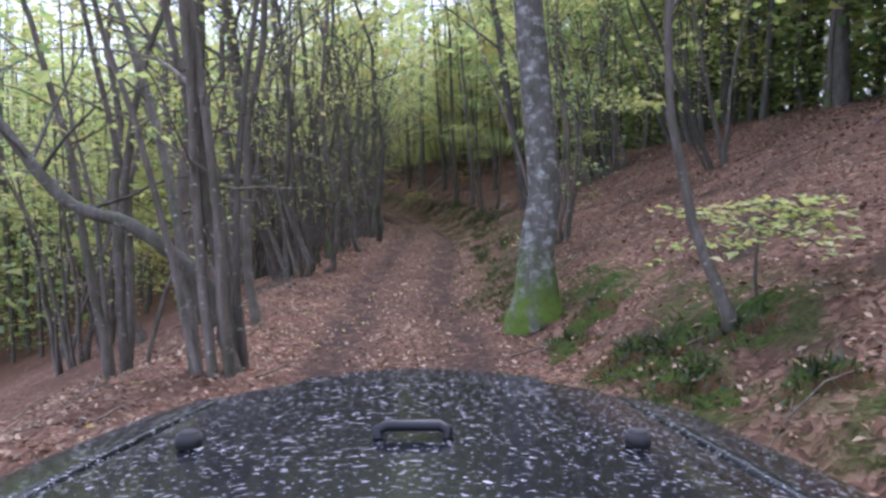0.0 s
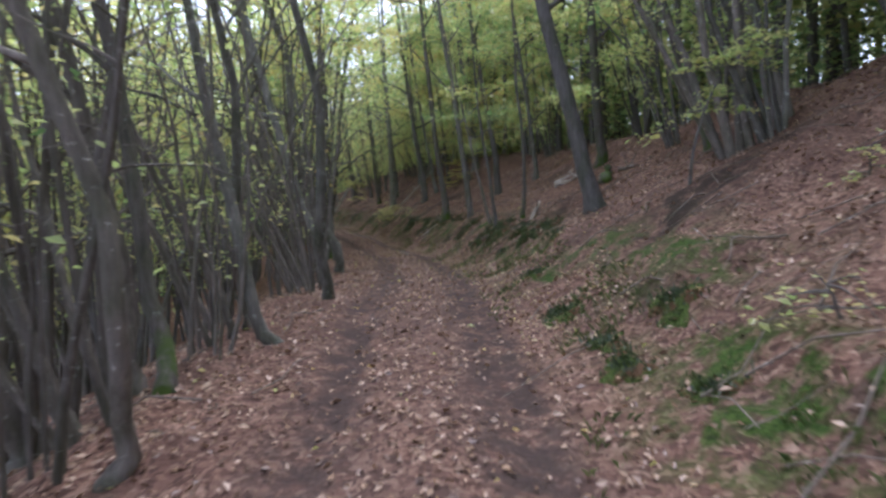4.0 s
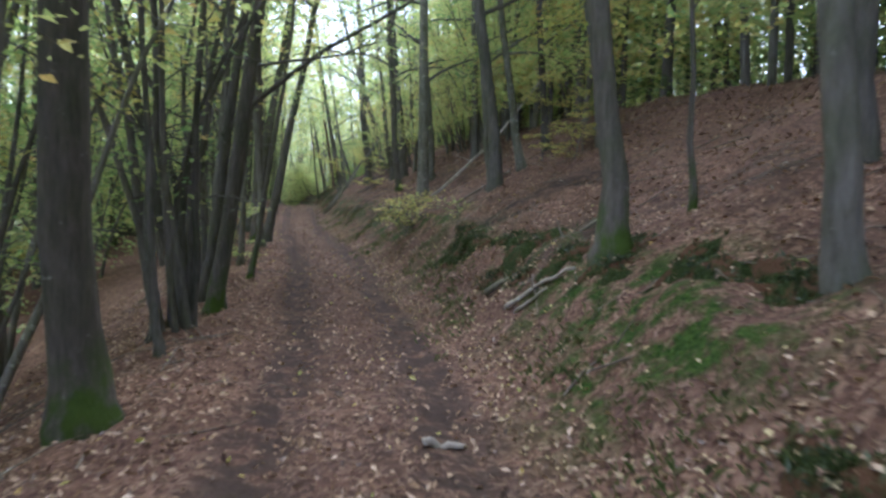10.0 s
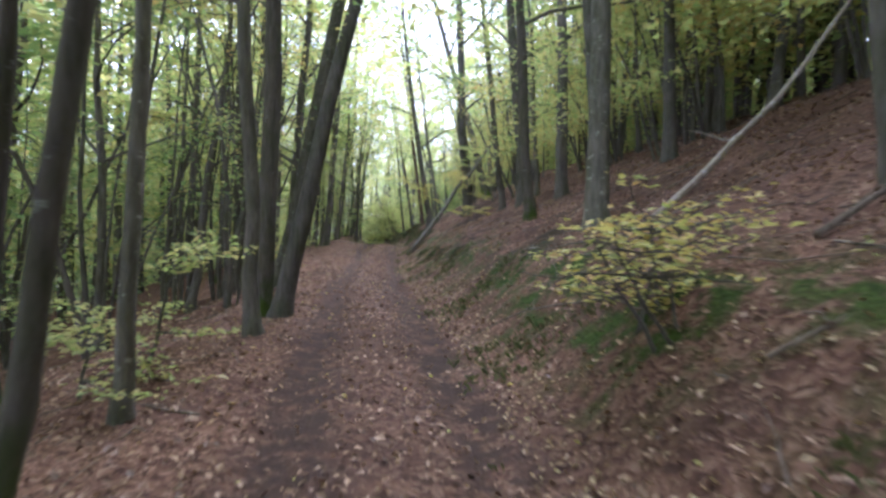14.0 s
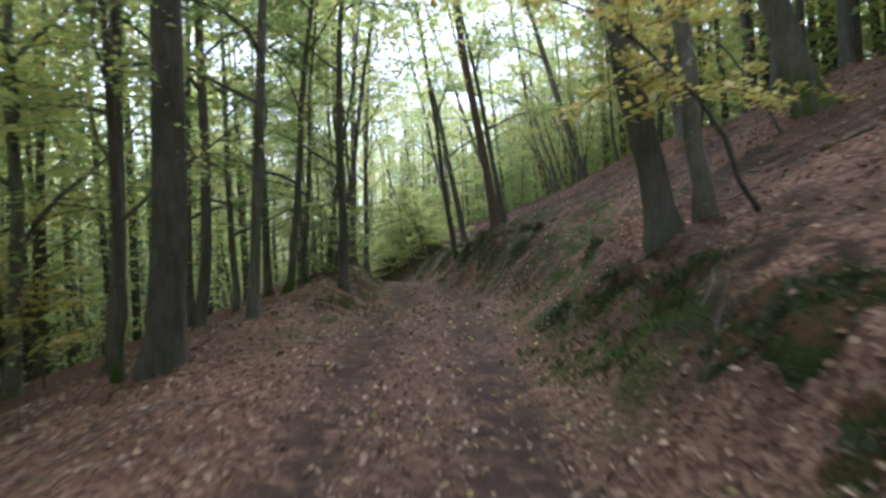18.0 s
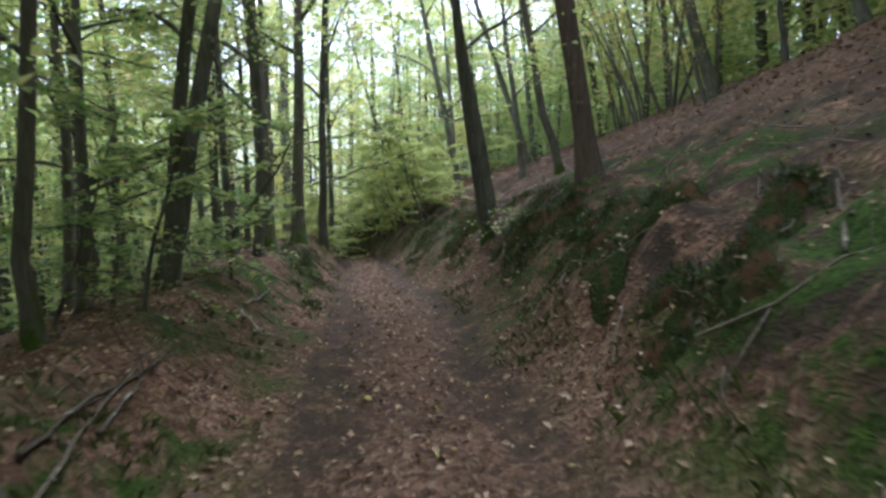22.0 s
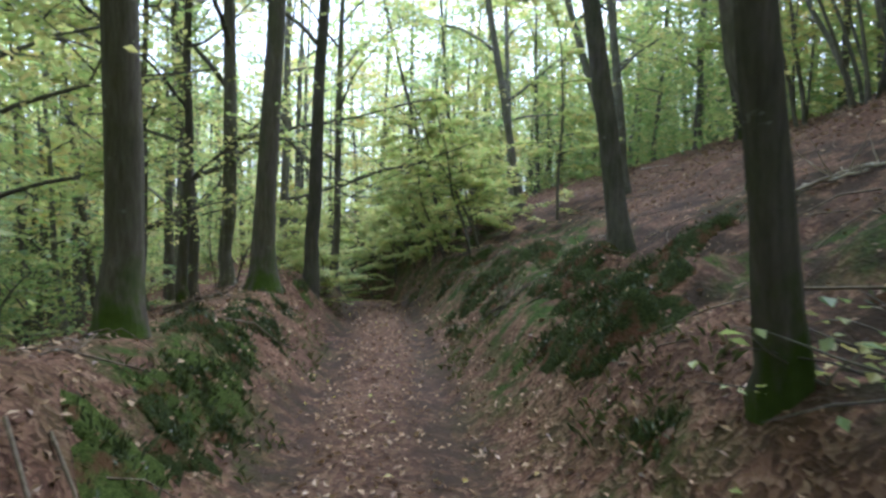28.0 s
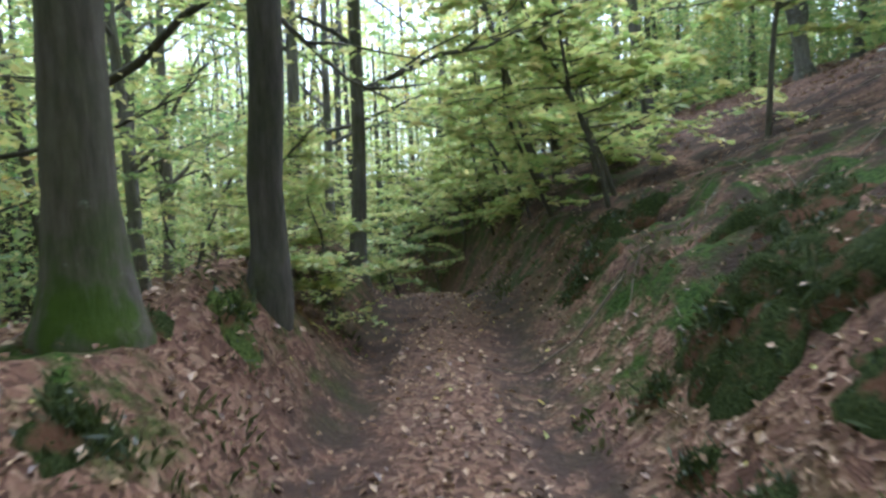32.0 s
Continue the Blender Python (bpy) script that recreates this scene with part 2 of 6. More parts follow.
LEAF_GREEN = leaf("leaf_green", [(0.15, 0.26, 0.085), (0.25, 0.36, 0.11), (0.34, 0.41, 0.13), (0.43, 0.41, 0.14)], 0.62)
LEAF_LIME = leaf("leaf_lime", [(0.31, 0.43, 0.125), (0.42, 0.51, 0.155), (0.52, 0.54, 0.175), (0.58, 0.50, 0.18)], 0.65)
# leaf_green at about half brightness: the hill wood's shade put into the leaf colour
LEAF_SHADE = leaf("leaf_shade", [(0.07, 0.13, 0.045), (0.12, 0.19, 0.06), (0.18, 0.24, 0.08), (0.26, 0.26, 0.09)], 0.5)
LEAF_YELLOW = leaf("leaf_yellow", [(0.38, 0.44, 0.12), (0.50, 0.50, 0.13), (0.58, 0.50, 0.13), (0.52, 0.34, 0.12)], 0.58)
LEAF_DRY = leaf("leaf_litter", [(0.072, 0.040, 0.0225), (0.145, 0.084, 0.045), (0.22, 0.136, 0.075), (0.30, 0.20, 0.114), (0.42, 0.30, 0.195)], 0.1)
LEAF_TAN = leaf("leaf_tan", [(0.16, 0.10, 0.05), (0.26, 0.18, 0.082), (0.36, 0.27, 0.13), (0.43, 0.35, 0.18)], 0.15)
LEAF_FERN = leaf("leaf_fern", [(0.016, 0.030, 0.006), (0.036, 0.056, 0.012), (0.068, 0.092, 0.024)], 0.35)
GRASS = leaf("grass", [(0.04, 0.07, 0.014), (0.08, 0.12, 0.024), (0.13, 0.15, 0.045), (0.20, 0.17, 0.085)], 0.4)


def ground_stuff():
    """Leaf litter, with dark mud in the wheel tracks and moss on the banks, by the sheet's own masks."""
    m, n, l, b = shader("forest_floor")
    pos = n.new("ShaderNodeNewGeometry").outputs["Position"]
    cell = n.new("ShaderNodeTexVoronoi")
    cell.inputs["Scale"].default_value = 24.0
    wob = n.new("ShaderNodeVectorMath")
    wob.operation = "ADD"
    nz = n.new("ShaderNodeTexNoise")
    nz.inputs["Scale"].default_value = 6.0
    l.new(pos, nz.inputs["Vector"])
    sc = n.new("ShaderNodeVectorMath")
    sc.operation = "SCALE"
    sc.inputs["Scale"].default_value = 0.26
    l.new(nz.outputs["Color"], sc.inputs[0])
    l.new(pos, wob.inputs[0])
    l.new(sc.outputs[0], wob.inputs[1])
    l.new(wob.outputs[0], cell.inputs["Vector"])
    sep = n.new("ShaderNodeSeparateColor")
    l.new(cell.outputs["Color"], sep.inputs[0])
    leaves = ramp(n, l, sep.outputs[0], [(0.0, (0.045, 0.0253, 0.0172)), (0.35, (0.102, 0.056, 0.037)), (0.65, (0.162, 0.0932, 0.061)), (0.88, (0.23, 0.144, 0.096)), (1.0, (0.26, 0.177, 0.12))])
    big = noise_node(n, l, 0.7, 5, 0.6, pos)
    fine = noise_node(n, l, 22.0, 5, 0.7, pos)
    col = mix(n, l, ramp(n, l, big, [(0.38, (0, 0, 0)), (0.66, (0.55, 0.55, 0.55))]), leaves, (0.06, 0.034, 0.025))
    mud = mix(n, l, fine, (0.020, 0.014, 0.011), (0.07, 0.048, 0.037))
    rut = n.new("ShaderNodeAttribute")
    rut.attribute_name = "rut"
    torn = ramp(n, l, noise_node(n, l, 3.5, 6, 0.7, pos), [(0.33, (0, 0, 0)), (0.55, (1, 1, 1))])
    col = mix(n, l, sums(n, l, "MULTIPLY", rut.outputs["Fac"], torn), col, mud)
    soil = n.new("ShaderNodeAttribute")
    soil.attribute_name = "bare"
    slid = ramp(n, l, noise_node(n, l, 2.2, 6, 0.7, pos), [(0.40, (0, 0, 0)), (0.54, (1, 1, 1))])
    col = mix(n, l, sums(n, l, "MULTIPLY", soil.outputs["Fac"], slid), col, mix(n, l, fine, (0.012, 0.009, 0.006), (0.052, 0.036, 0.025)))
    ms = n.new("ShaderNodeAttribute")
    ms.attribute_name = "moss"
    green = mix(n, l, ramp(n, l, fine, [(0.35, (0, 0, 0)), (0.68, (1, 1, 1))]), (0.008, 0.020, 0.003), (0.052, 0.085, 0.013))
    edge = ramp(n, l, noise_node(n, l, 2.6, 6, 0.7, pos), [(0.44, (0, 0, 0)), (0.56, (1, 1, 1))])
    col = mix(n, l, sums(n, l, "MULTIPLY", ms.outputs["Fac"], edge), col, green)
    l.new(col, b.inputs["Base Color"])
    b.inputs["Roughness"].default_value = 0.9
    b.inputs["Specular IOR Level"].default_value = 0.08
    hgt = sums(n, l, "ADD", sums(n, l, "MULTIPLY", cell.outputs["Distance"], 0.6), sums(n, l, "MULTIPLY", fine, 0.4))
    relief(n, l, hgt, 0.55, 0.03, b)
    return m


FLOOR = ground_stuff()


def moss_stuff(name, low, high):
    m, n, l, b = shader(name)
    tc = n.new("ShaderNodeTexCoord").outputs["Object"]
    a, f = noise_node(n, l, 4.0, 5, 0.6, tc), noise_node(n, l, 45.0, 4, 0.7, tc)
    col = mix(n, l, ramp(n, l, f, [(0.35, (0, 0, 0)), (0.68, (1, 1, 1))]), low, high)
    col = mix(n, l, ramp(n, l, a, [(0.51, (0, 0, 0)), (0.60, (0.85, 0.85, 0.85))]), col, (0.10, 0.05, 0.03))
    l.new(col, b.inputs["Base Color"])
    b.inputs["Roughness"].default_value = 0.95
    b.inputs["Specular IOR Level"].default_value = 0.05
    relief(n, l, f, 1.0, 0.03, b)
    return m


MOSS = moss_stuff("moss", (0.010, 0.016, 0.005), (0.052, 0.067, 0.020))
MOSS_BRIGHT = moss_stuff("moss_bright", (0.026, 0.044, 0.010), (0.105, 0.138, 0.034))


def plain(name, colour, rough=0.5, metal=0.0, speck=0.0):
    m, n, l, b = shader(name)
    tc = n.new("ShaderNodeTexCoord").outputs["Object"]
    g = noise_node(n, l, 30.0, 5, 0.7, tc)
    col = mix(n, l, g, tuple(c * 0.8 for c in colour), tuple(min(1, c * 1.2) for c in colour))
    if speck:
        v = noise_node(n, l, 105.0, 3, 0.6, tc, (0.5, 1.0, 1.0))
        w = noise_node(n, l, 8.0, 3, 0.6, tc)
        dots = sums(n, l, "MULTIPLY", ramp(n, l, v, [(speck, (0, 0, 0)), (speck + 0.05, (1, 1, 1))]), ramp(n, l, w, [(0.35, (0.25, 0.25, 0.25)), (0.6, (1, 1, 1))]))
        col = mix(n, l, dots, col, (0.42, 0.42, 0.43))
        l.new(ramp(n, l, dots, [(0.0, (rough, rough, rough)), (0.6, (0.8, 0.8, 0.8))]), b.inputs["Roughness"])
    else:
        b.inputs["Roughness"].default_value = rough
    l.new(col, b.inputs["Base Color"])
    b.inputs["Metallic"].default_value = metal
    return m


PAINT = plain("black_paint_mud_specks", (0.012, 0.013, 0.016), 0.16, 0.0, 0.603)
RUBBER = plain("black_rubber", (0.02, 0.02, 0.02), 0.75)
STEEL = plain("black_steel", (0.03, 0.03, 0.032), 0.45, 0.6)
LAMP = plain("headlamp_lens", (0.5, 0.5, 0.52), 0.08)
RIM = plain("wheel_rim", (0.25, 0.25, 0.26), 0.35, 0.9)

# ---- building helpers ----
def mesh_of(name, verts, faces, mat, smooth_faces=True):
    """One mesh from arrays; faces is a list of arrays of equal-sided faces."""
    me = bpy.data.meshes.new(name)
    verts = np.asarray(verts, np.float32)
    sizes = np.concatenate([np.full(len(f), f.shape[1], np.int32) for f in faces])
    loops = np.concatenate([np.asarray(f, np.int32).ravel() for f in faces])
    me.vertices.add(len(verts))
    me.vertices.foreach_set("co", verts.ravel())
    me.loops.add(len(loops))
    me.loops.foreach_set("vertex_index", loops)
    me.polygons.add(len(sizes))
    me.polygons.foreach_set("loop_start", np.concatenate([[0], np.cumsum(sizes)[:-1]]).astype(np.int32))
    me.polygons.foreach_set("loop_total", sizes)
    me.polygons.foreach_set("use_smooth", np.full(len(sizes), smooth_faces))
    me.update(calc_edges=True)
    me.materials.append(mat)
    return me


def thing(name, at, label, category, group="", kind=""):
    ob = new(name)
    ob.empty_display_size = 0.2
    ob.location = at
    return tagged(ob, label, category, group, kind)


def piece(name, me, parent, label="", kind=""):
    ob = new(name, me)
    ob.parent = parent
    return tagged(ob, label, kind=kind)


def part(name, bm, material, parent, label=""):
    me = bpy.data.meshes.new(name)
    bm.to_mesh(me)
    bm.free()
    me.materials.append(material)
    return piece(name, me, parent, label)


def tube(points, radii, sides=8, lump=0.0, rng=None):
    """Vertices and quads of a round bar along points."""
    p, r = np.asarray(points, float), np.asarray(radii, float)
    t = np.gradient(p, axis=0)
    t /= np.linalg.norm(t, axis=1, keepdims=True) + 1e-9
    ref = np.where(np.abs(t[:, 2:3]) > 0.9, np.array([[1.0, 0, 0]]), np.array([[0, 0, 1.0]]))
    ref = np.broadcast_to(ref[len(ref) // 2], t.shape)
    u = np.cross(t, ref)
    u /= np.linalg.norm(u, axis=1, keepdims=True) + 1e-9
    v = np.cross(t, u)
    a = np.linspace(0, 2 * np.pi, sides, endpoint=False)
    rr = r[:, None] * (1 + (lump * rng.standard_normal((len(p), sides)) if rng is not None and lump else 0))
    ring = p[:, None] + rr[..., None] * (np.cos(a)[None, :, None] * u[:, None] + np.sin(a)[None, :, None] * v[:, None])
    i, j = np.meshgrid(np.arange(len(p) - 1), np.arange(sides), indexing="ij")
    k = (j + 1) % sides
    quads = np.stack([i * sides + j, i * sides + k, (i + 1) * sides + k, (i + 1) * sides + j], -1).reshape(-1, 4)
    return ring.reshape(-1, 3), quads


def joined(parts):
    verts, faces, at = [], [], 0
    for v, f in parts:
        verts.append(v)
        faces.append(f + at)
        at += len(v)
    return np.concatenate(verts), [np.concatenate(faces)]


def leaf_blades(rng, centres, size, flat=0.45, spread=0.3, far=False):
    """A folded rhombus for each leaf: four corners, two triangles; far off, a single triangle of the same area."""
    n = len(centres)
    nor = np.stack([flat * rng.standard_normal(n), flat * rng.standard_normal(n), np.ones(n)], 1)
    nor /= np.linalg.norm(nor, axis=1, keepdims=True)
    a = rng.random(n) * 2 * np.pi
    along = np.stack([np.cos(a), np.sin(a), np.zeros(n)], 1)
    along -= nor * (along * nor).sum(1, keepdims=True)
    along /= np.linalg.norm(along, axis=1, keepdims=True)
    side = np.cross(nor, along)
    ln = (size * (1 + spread * rng.standard_normal(n)).clip(0.5, 1.7))[:, None]
    c = np.asarray(centres)
    lift = nor * ln * 0.12
    if far:
        v = np.stack([c - along * ln * 0.5, c + along * ln * 0.35 + side * ln * 0.36, c + along * ln * 0.42 - side * ln * 0.30], 1)
        return v.reshape(-1, 3), [np.arange(3 * n).reshape(-1, 3)]
    v = np.stack([c - along * ln * 0.5, c + side * ln * 0.32 + lift, c + along * ln * 0.5, c - side * ln * 0.32 + lift], 1)
    k = np.arange(n)[:, None] * 4
    return v.reshape(-1, 3), [np.concatenate([k + np.array([[0, 1, 2]]), k + np.array([[0, 2, 3]])])]


def bough(rng, start, way, length, radius, droop=0.0, steps=6):
    """A curved, tapering branch: its points and radii."""
    way = np.asarray(way, float) / np.linalg.norm(way)
    pts, p = [np.asarray(start, float)], np.asarray(start, float)
    for i in range(steps):
        way = way + rng.standard_normal(3) * 0.13 + np.array([0, 0, -droop])
        way /= np.linalg.norm(way)
        p = p + way * length / steps
        pts.append(p)
    return np.array(pts), radius * np.linspace(1, 0.22, steps + 1)


def grow(rng, height, dia, lean=(0, 0), first=0.35, limbs=10, leaves=1500, leaf_size=0.10, sides=10, bend=0.03, spray=1.0, twigs=5, flare=0.55):
    """Trunk, branches and leaf places of one tree with its foot at the origin."""
    n = 13
    z = np.concatenate([[-0.35, -0.02, 0.12, 0.35, 0.8], np.linspace(1.6, height, n - 5)])
    w = np.cumsum(rng.standard_normal((n, 2)) * bend * np.sqrt(np.gradient(z))[:, None], axis=0)
    w -= w[1]
    spine = np.stack([lean[0] * z + w[:, 0], lean[1] * z + w[:, 1], z], 1)
    rad = dia / 2 * np.clip(1 - 0.8 * np.clip(z, 0, None) / height, 0.06, None) * (1 + flare * np.exp(-np.clip(z, 0, None) / (0.4 * flare)))
    trunk = tube(spine, rad, sides, 0.04, rng)
    wood, spots = [], []  # one list of bars for each limb
    for i in range(limbs):
        f = first + (0.97 - first) * (i + rng.random()) / limbs
        hz = f * height
        base = np.array([np.interp(hz, z, spine[:, 0]), np.interp(hz, z, spine[:, 1]), hz])
        a = i * 2.4 + rng.random() * 0.9
        up = rng.uniform(0.25, 0.9) + 0.5 * f
        ln = spray * height * rng.uniform(0.16, 0.30) * (1.15 - 0.6 * f)
        r = min(np.interp(hz, z, rad) * 0.5, 0.012 + ln * 0.013)
        pts, rr = bough(rng, base, (np.cos(a), np.sin(a), up), ln, r, 0.05)
        wood.append([tube(pts, rr, 5)])
        for _ in range(twigs):
            q = rng.uniform(0.25, 1.0)
            at = np.array([np.interp(q * 6, np.arange(7), pts[:, k]) for k in range(3)])
            b = a + rng.choice([-1, 1]) * rng.uniform(0.4, 1.2)
            tp, tr = bough(rng, at, (np.cos(b), np.sin(b), rng.uniform(-0.1, 0.45)), ln * rng.uniform(0.25, 0.5), r * 0.4, 0.06, 4)
            wood[-1].append(tube(tp, tr, 3))
            spots.append(tp)
        spots.append(pts[2:])
    if leaves and spots:
        pick = rng.integers(0, len(spots), leaves)
        lens = np.array([len(q) for q in spots])
        u = rng.random(leaves) * (lens[pick] - 1.001)
        lo = u.astype(int)
        flatp = np.concatenate(spots)
        off = np.concatenate([[0], np.cumsum(lens)[:-1]])[pick]
        a, b = flatp[off + lo], flatp[off + lo + 1]
        c = a + (b - a) * (u - lo)[:, None]
        c = c + rng.standard_normal((leaves, 3)) * np.array([0.20, 0.20, 0.07]) * max(1.0, leaf_size / 0.10)
    else:
        c = np.zeros((0, 3))
    return trunk, wood, c


def rough(x, y, d):
    """The small unevenness of the ground, less on the track; the cut bank of the last stretch is lumpy."""
    x, y, d = (np.atleast_1d(np.asarray(v, float)) for v in (x, y, d))
    b = np.array([noise.noise((p * 1.7, q * 1.7, 0.0)) + 0.5 * noise.noise((p * 4.1, q * 4.1, 3.0)) for p, q in zip(x.ravel(), y.ravel())])
    bank = np.exp(-(((d - 2.6) / 1.3) ** 2)) * (1 + 0.8 * np.clip((y - 70) / 10, 0, 1))
    lump = np.exp(-(((d - 2.7) / 1.1) ** 2)) * np.clip((y - 74) / 6, 0, 1) * np.clip((110 - y) / 6, 0, 1)
    knob = np.zeros(x.shape)
    at = np.argwhere(lump > 0.03)
    for k in map(tuple, at):
        knob[k] = noise.noise((x[k] * 0.95, y[k] * 0.95, 8.0)) + 0.6 * noise.noise((x[k] * 2.3, y[k] * 2.3, 5.0))
    return 0.26 * lump * knob + (0.075 + 0.07 * bank) * b.reshape(x.shape) * np.clip((np.abs(d) - 0.9) / 0.8, 0.12, 1) * (np.abs(d) < 70)


def spot(s, d, sink=0.0):
    """The point on the ground s along the track and d to its right."""
    x, y = place(s, d)
    return Vector((float(x), float(y), float(lie(s, d) + rough(x, y, d)[0]) - sink))


def side_way(s):
    h = float(np.interp(s, LINE_S, HEAD))
    return np.array([math.cos(h), -math.sin(h)])


def ahead_way(s):
    h = float(np.interp(s, LINE_S, HEAD))
    return np.array([math.sin(h), math.cos(h)])


def clear_of_track(world_pts, gap=1.9, high=3.6):
    """Which points hang clear of the lane along which a vehicle passes."""
    near = np.full(len(world_pts), 1e9)
    idx = np.zeros(len(world_pts), int)
    for k in range(0, int(np.searchsorted(LINE_S, 101.5)), 4):
        d2 = (world_pts[:, 0] - LINE[k, 0]) ** 2 + (world_pts[:, 1] - LINE[k, 1]) ** 2
        m = d2 < near
        near[m], idx[m] = d2[m], k
    return (near > gap * gap) | (world_pts[:, 2] - LINE[idx, 2] > high)


TREE_COUNT = [0]


def tree(s, d, dia, lean=0.0, height=0.0, first=0.0, leaves=900, limbs=0, mat=None, leaf_mat=None, label="", leaf_size=0.145, bend=0.045, arm=None, flare=0.55, arch=0):
    """A tree of its own, with its foot s along the track and d to its right, leaning to the right by lean."""
    TREE_COUNT[0] += 1
    rng = np.random.default_rng(1000 + TREE_COUNT[0])
    height = height or float(np.clip(4.5 + 42 * dia, 5, 19)) * rng.uniform(0.9, 1.1)
    first = first or rng.uniform(0.22, 0.4)
    limbs = limbs or (6 if dia < 0.15 else 9)
    mat = mat or (BARK, BARK_LICHEN, BARK, BARK_MOSSY)[TREE_COUNT[0] % 4]
    leaf_mat = leaf_mat or (LEAF_GREEN if rng.random() < 0.5 else LEAF_LIME)
    right, fwd = side_way(s), ahead_way(s)
    tip = right * lean + fwd * rng.normal(0, 0.03)
    at = spot(s, d)
    trunk, wood, c = grow(rng, height, dia, tip, first, limbs, leaves, leaf_size, 12 if dia > 0.25 else 8, bend, flare=flare)
    look_of = {"bark_dark": "dark bark", "bark_lichen": "lichen-spotted grey bark", "bark_brown": "dark brown bark with pale lichen flecks", "bark_pale": "pale blotched bark and mossy foot",
               "bark_mossy": "green moss on its foot", "bark_red": "reddish cracked bark"}[mat.name]
    size = "slender young" if dia < 0.16 else "tall straight" if abs(lean) < 0.1 else "tall leaning"
    ob = thing("beech_tree", at, label or f"{size} forest tree with {look_of}", "tree")
    piece("trunk", mesh_of("trunk", *[trunk[0], [trunk[1]]], mat), ob)
    if arm:
        hz, ln, out_by, up = arm
        way = right * out_by
        pts, rr = bough(rng, (tip[0] * hz, tip[1] * hz, hz), (way[0], way[1], up), ln, 0.06, 0.0, 8)
        wood.append([tube(pts, rr, 6)])
    fine = []
    for _ in range(arch):
        hz, way = rng.uniform(2.2, 3.6), right * rng.uniform(0.25, 0.75) + fwd * rng.normal(0, 0.35)
        pts, rr = bough(rng, (tip[0] * hz, tip[1] * hz, hz), (way[0], way[1], 1.0), rng.uniform(2.4, 4.2), 0.02, 0.035, 8)
        v, f = tube(pts, rr, 5)
        piece("branch", mesh_of("branch", v, [f], mat), ob, "thin bare branch arching over the track")
        for q in rng.uniform(2.5, 8, 5):
            base = np.array([np.interp(q, np.arange(9), pts[:, k]) for k in range(3)])
            a = rng.uniform(0, 6.28)
            fine.append(tube(*bough(rng, base, (math.cos(a), math.sin(a), 0.7), rng.uniform(0.4, 1.0), 0.008, 0.03, 4), 3))
    for limb in wood:
        v, f = joined(limb)
        if not arm and not clear_of_track(v + np.array(at), 1.7, 6.5).all():
            continue
        piece("branch", mesh_of("branch", limb[0][0], [limb[0][1]], mat), ob)
        fine += limb[1:]
    if fine:
        v, f = joined(fine)
        piece("twig_work", mesh_of("twig_work", v, f, mat), ob, "thin dark twigs", "stuff")
    if len(c):
        c = c[clear_of_track(c + np.array(at))]
        c = c[clear_of_track(c + np.array(at), 2.6, 90) | (rng.random(len(c)) < 0.35)]
        if len(c):
            v, f = leaf_blades(rng, c, np.where(clear_of_track(c + np.array(at), 4.6, 7.0), leaf_size * 1.05, 0.095))
            piece("crown", mesh_of("crown", v, f, leaf_mat, False), ob, "yellow-green autumn leaves")
    return ob


def coppice(s, d, stems=6, height=7.0, leaves=350, mat=None, leaf_mat=None, lean=0.0, thick=0.09, fan=0.24):
    """A stool of several thin stems that rise from one foot."""
    TREE_COUNT[0] += 1
    rng = np.random.default_rng(5000 + TREE_COUNT[0])
    at, right, fwd = spot(s, d), side_way(s), ahead_way(s)
    mat = mat or (BARK, BARK_LICHEN)[TREE_COUNT[0] % 2]
    ob = thing("coppice_clump", at, "clump of thin dark coppice stems on the slope", "tree", "coppice clumps")
    spots, bars = [], []
    for i in range(stems):
        a = 6.28 * (i + rng.random() * 0.7) / stems
        r0 = rng.uniform(0.08, 0.3)
        foot = np.array([math.cos(a) * r0, math.sin(a) * r0, -0.2])
        out_by = rng.uniform(0.05, fan)
        way = np.array([math.cos(a) * out_by, math.sin(a) * out_by, 1.0]) + np.append(right * lean, 0)
        ln, dia = height * rng.uniform(0.7, 1.15), thick * rng.uniform(0.6, 1.3)
        pts, p = [foot], foot
        for k in range(9):
            way = way + rng.standard_normal(3) * 0.07
            way[2] = max(way[2], 0.6)
            p = p + way / np.linalg.norm(way) * ln / 9
            pts.append(p)
        pts = np.array(pts)
        v, f = tube(pts, dia / 2 * np.linspace(1.15, 0.25, 10), 7)
        piece("stem", mesh_of("stem", v, [f], mat), ob)
        for _ in range(7):
            q = rng.uniform(2.0, 8.8)
            base = np.array([np.interp(q, np.arange(10), pts[:, k]) for k in range(3)])
            b = rng.uniform(0, 6.28)
            tp, tr = bough(rng, base, (math.cos(b), math.sin(b), rng.uniform(0.1, 0.9)), ln * rng.uniform(0.10, 0.24), dia * 0.16, 0.05, 5)
            bars.append(tube(tp, tr, 3))
            spots.append(tp)
    v, f = joined(bars)
    piece("twig_work", mesh_of("twig_work", v, f, mat), ob, "thin dark twigs", "stuff")
    if leaves:
        flat = np.concatenate(spots)
        c = flat[rng.integers(0, len(flat), leaves)] + rng.standard_normal((leaves, 3)) * np.array([0.2, 0.2, 0.1])
        c = c[clear_of_track(c + np.array(at))]
        v, f = leaf_blades(rng, c, 0.10)
        piece("crown", mesh_of("crown", v, f, leaf_mat or LEAF_LIME, False), ob, "sparse yellow-green leaves")
    return ob

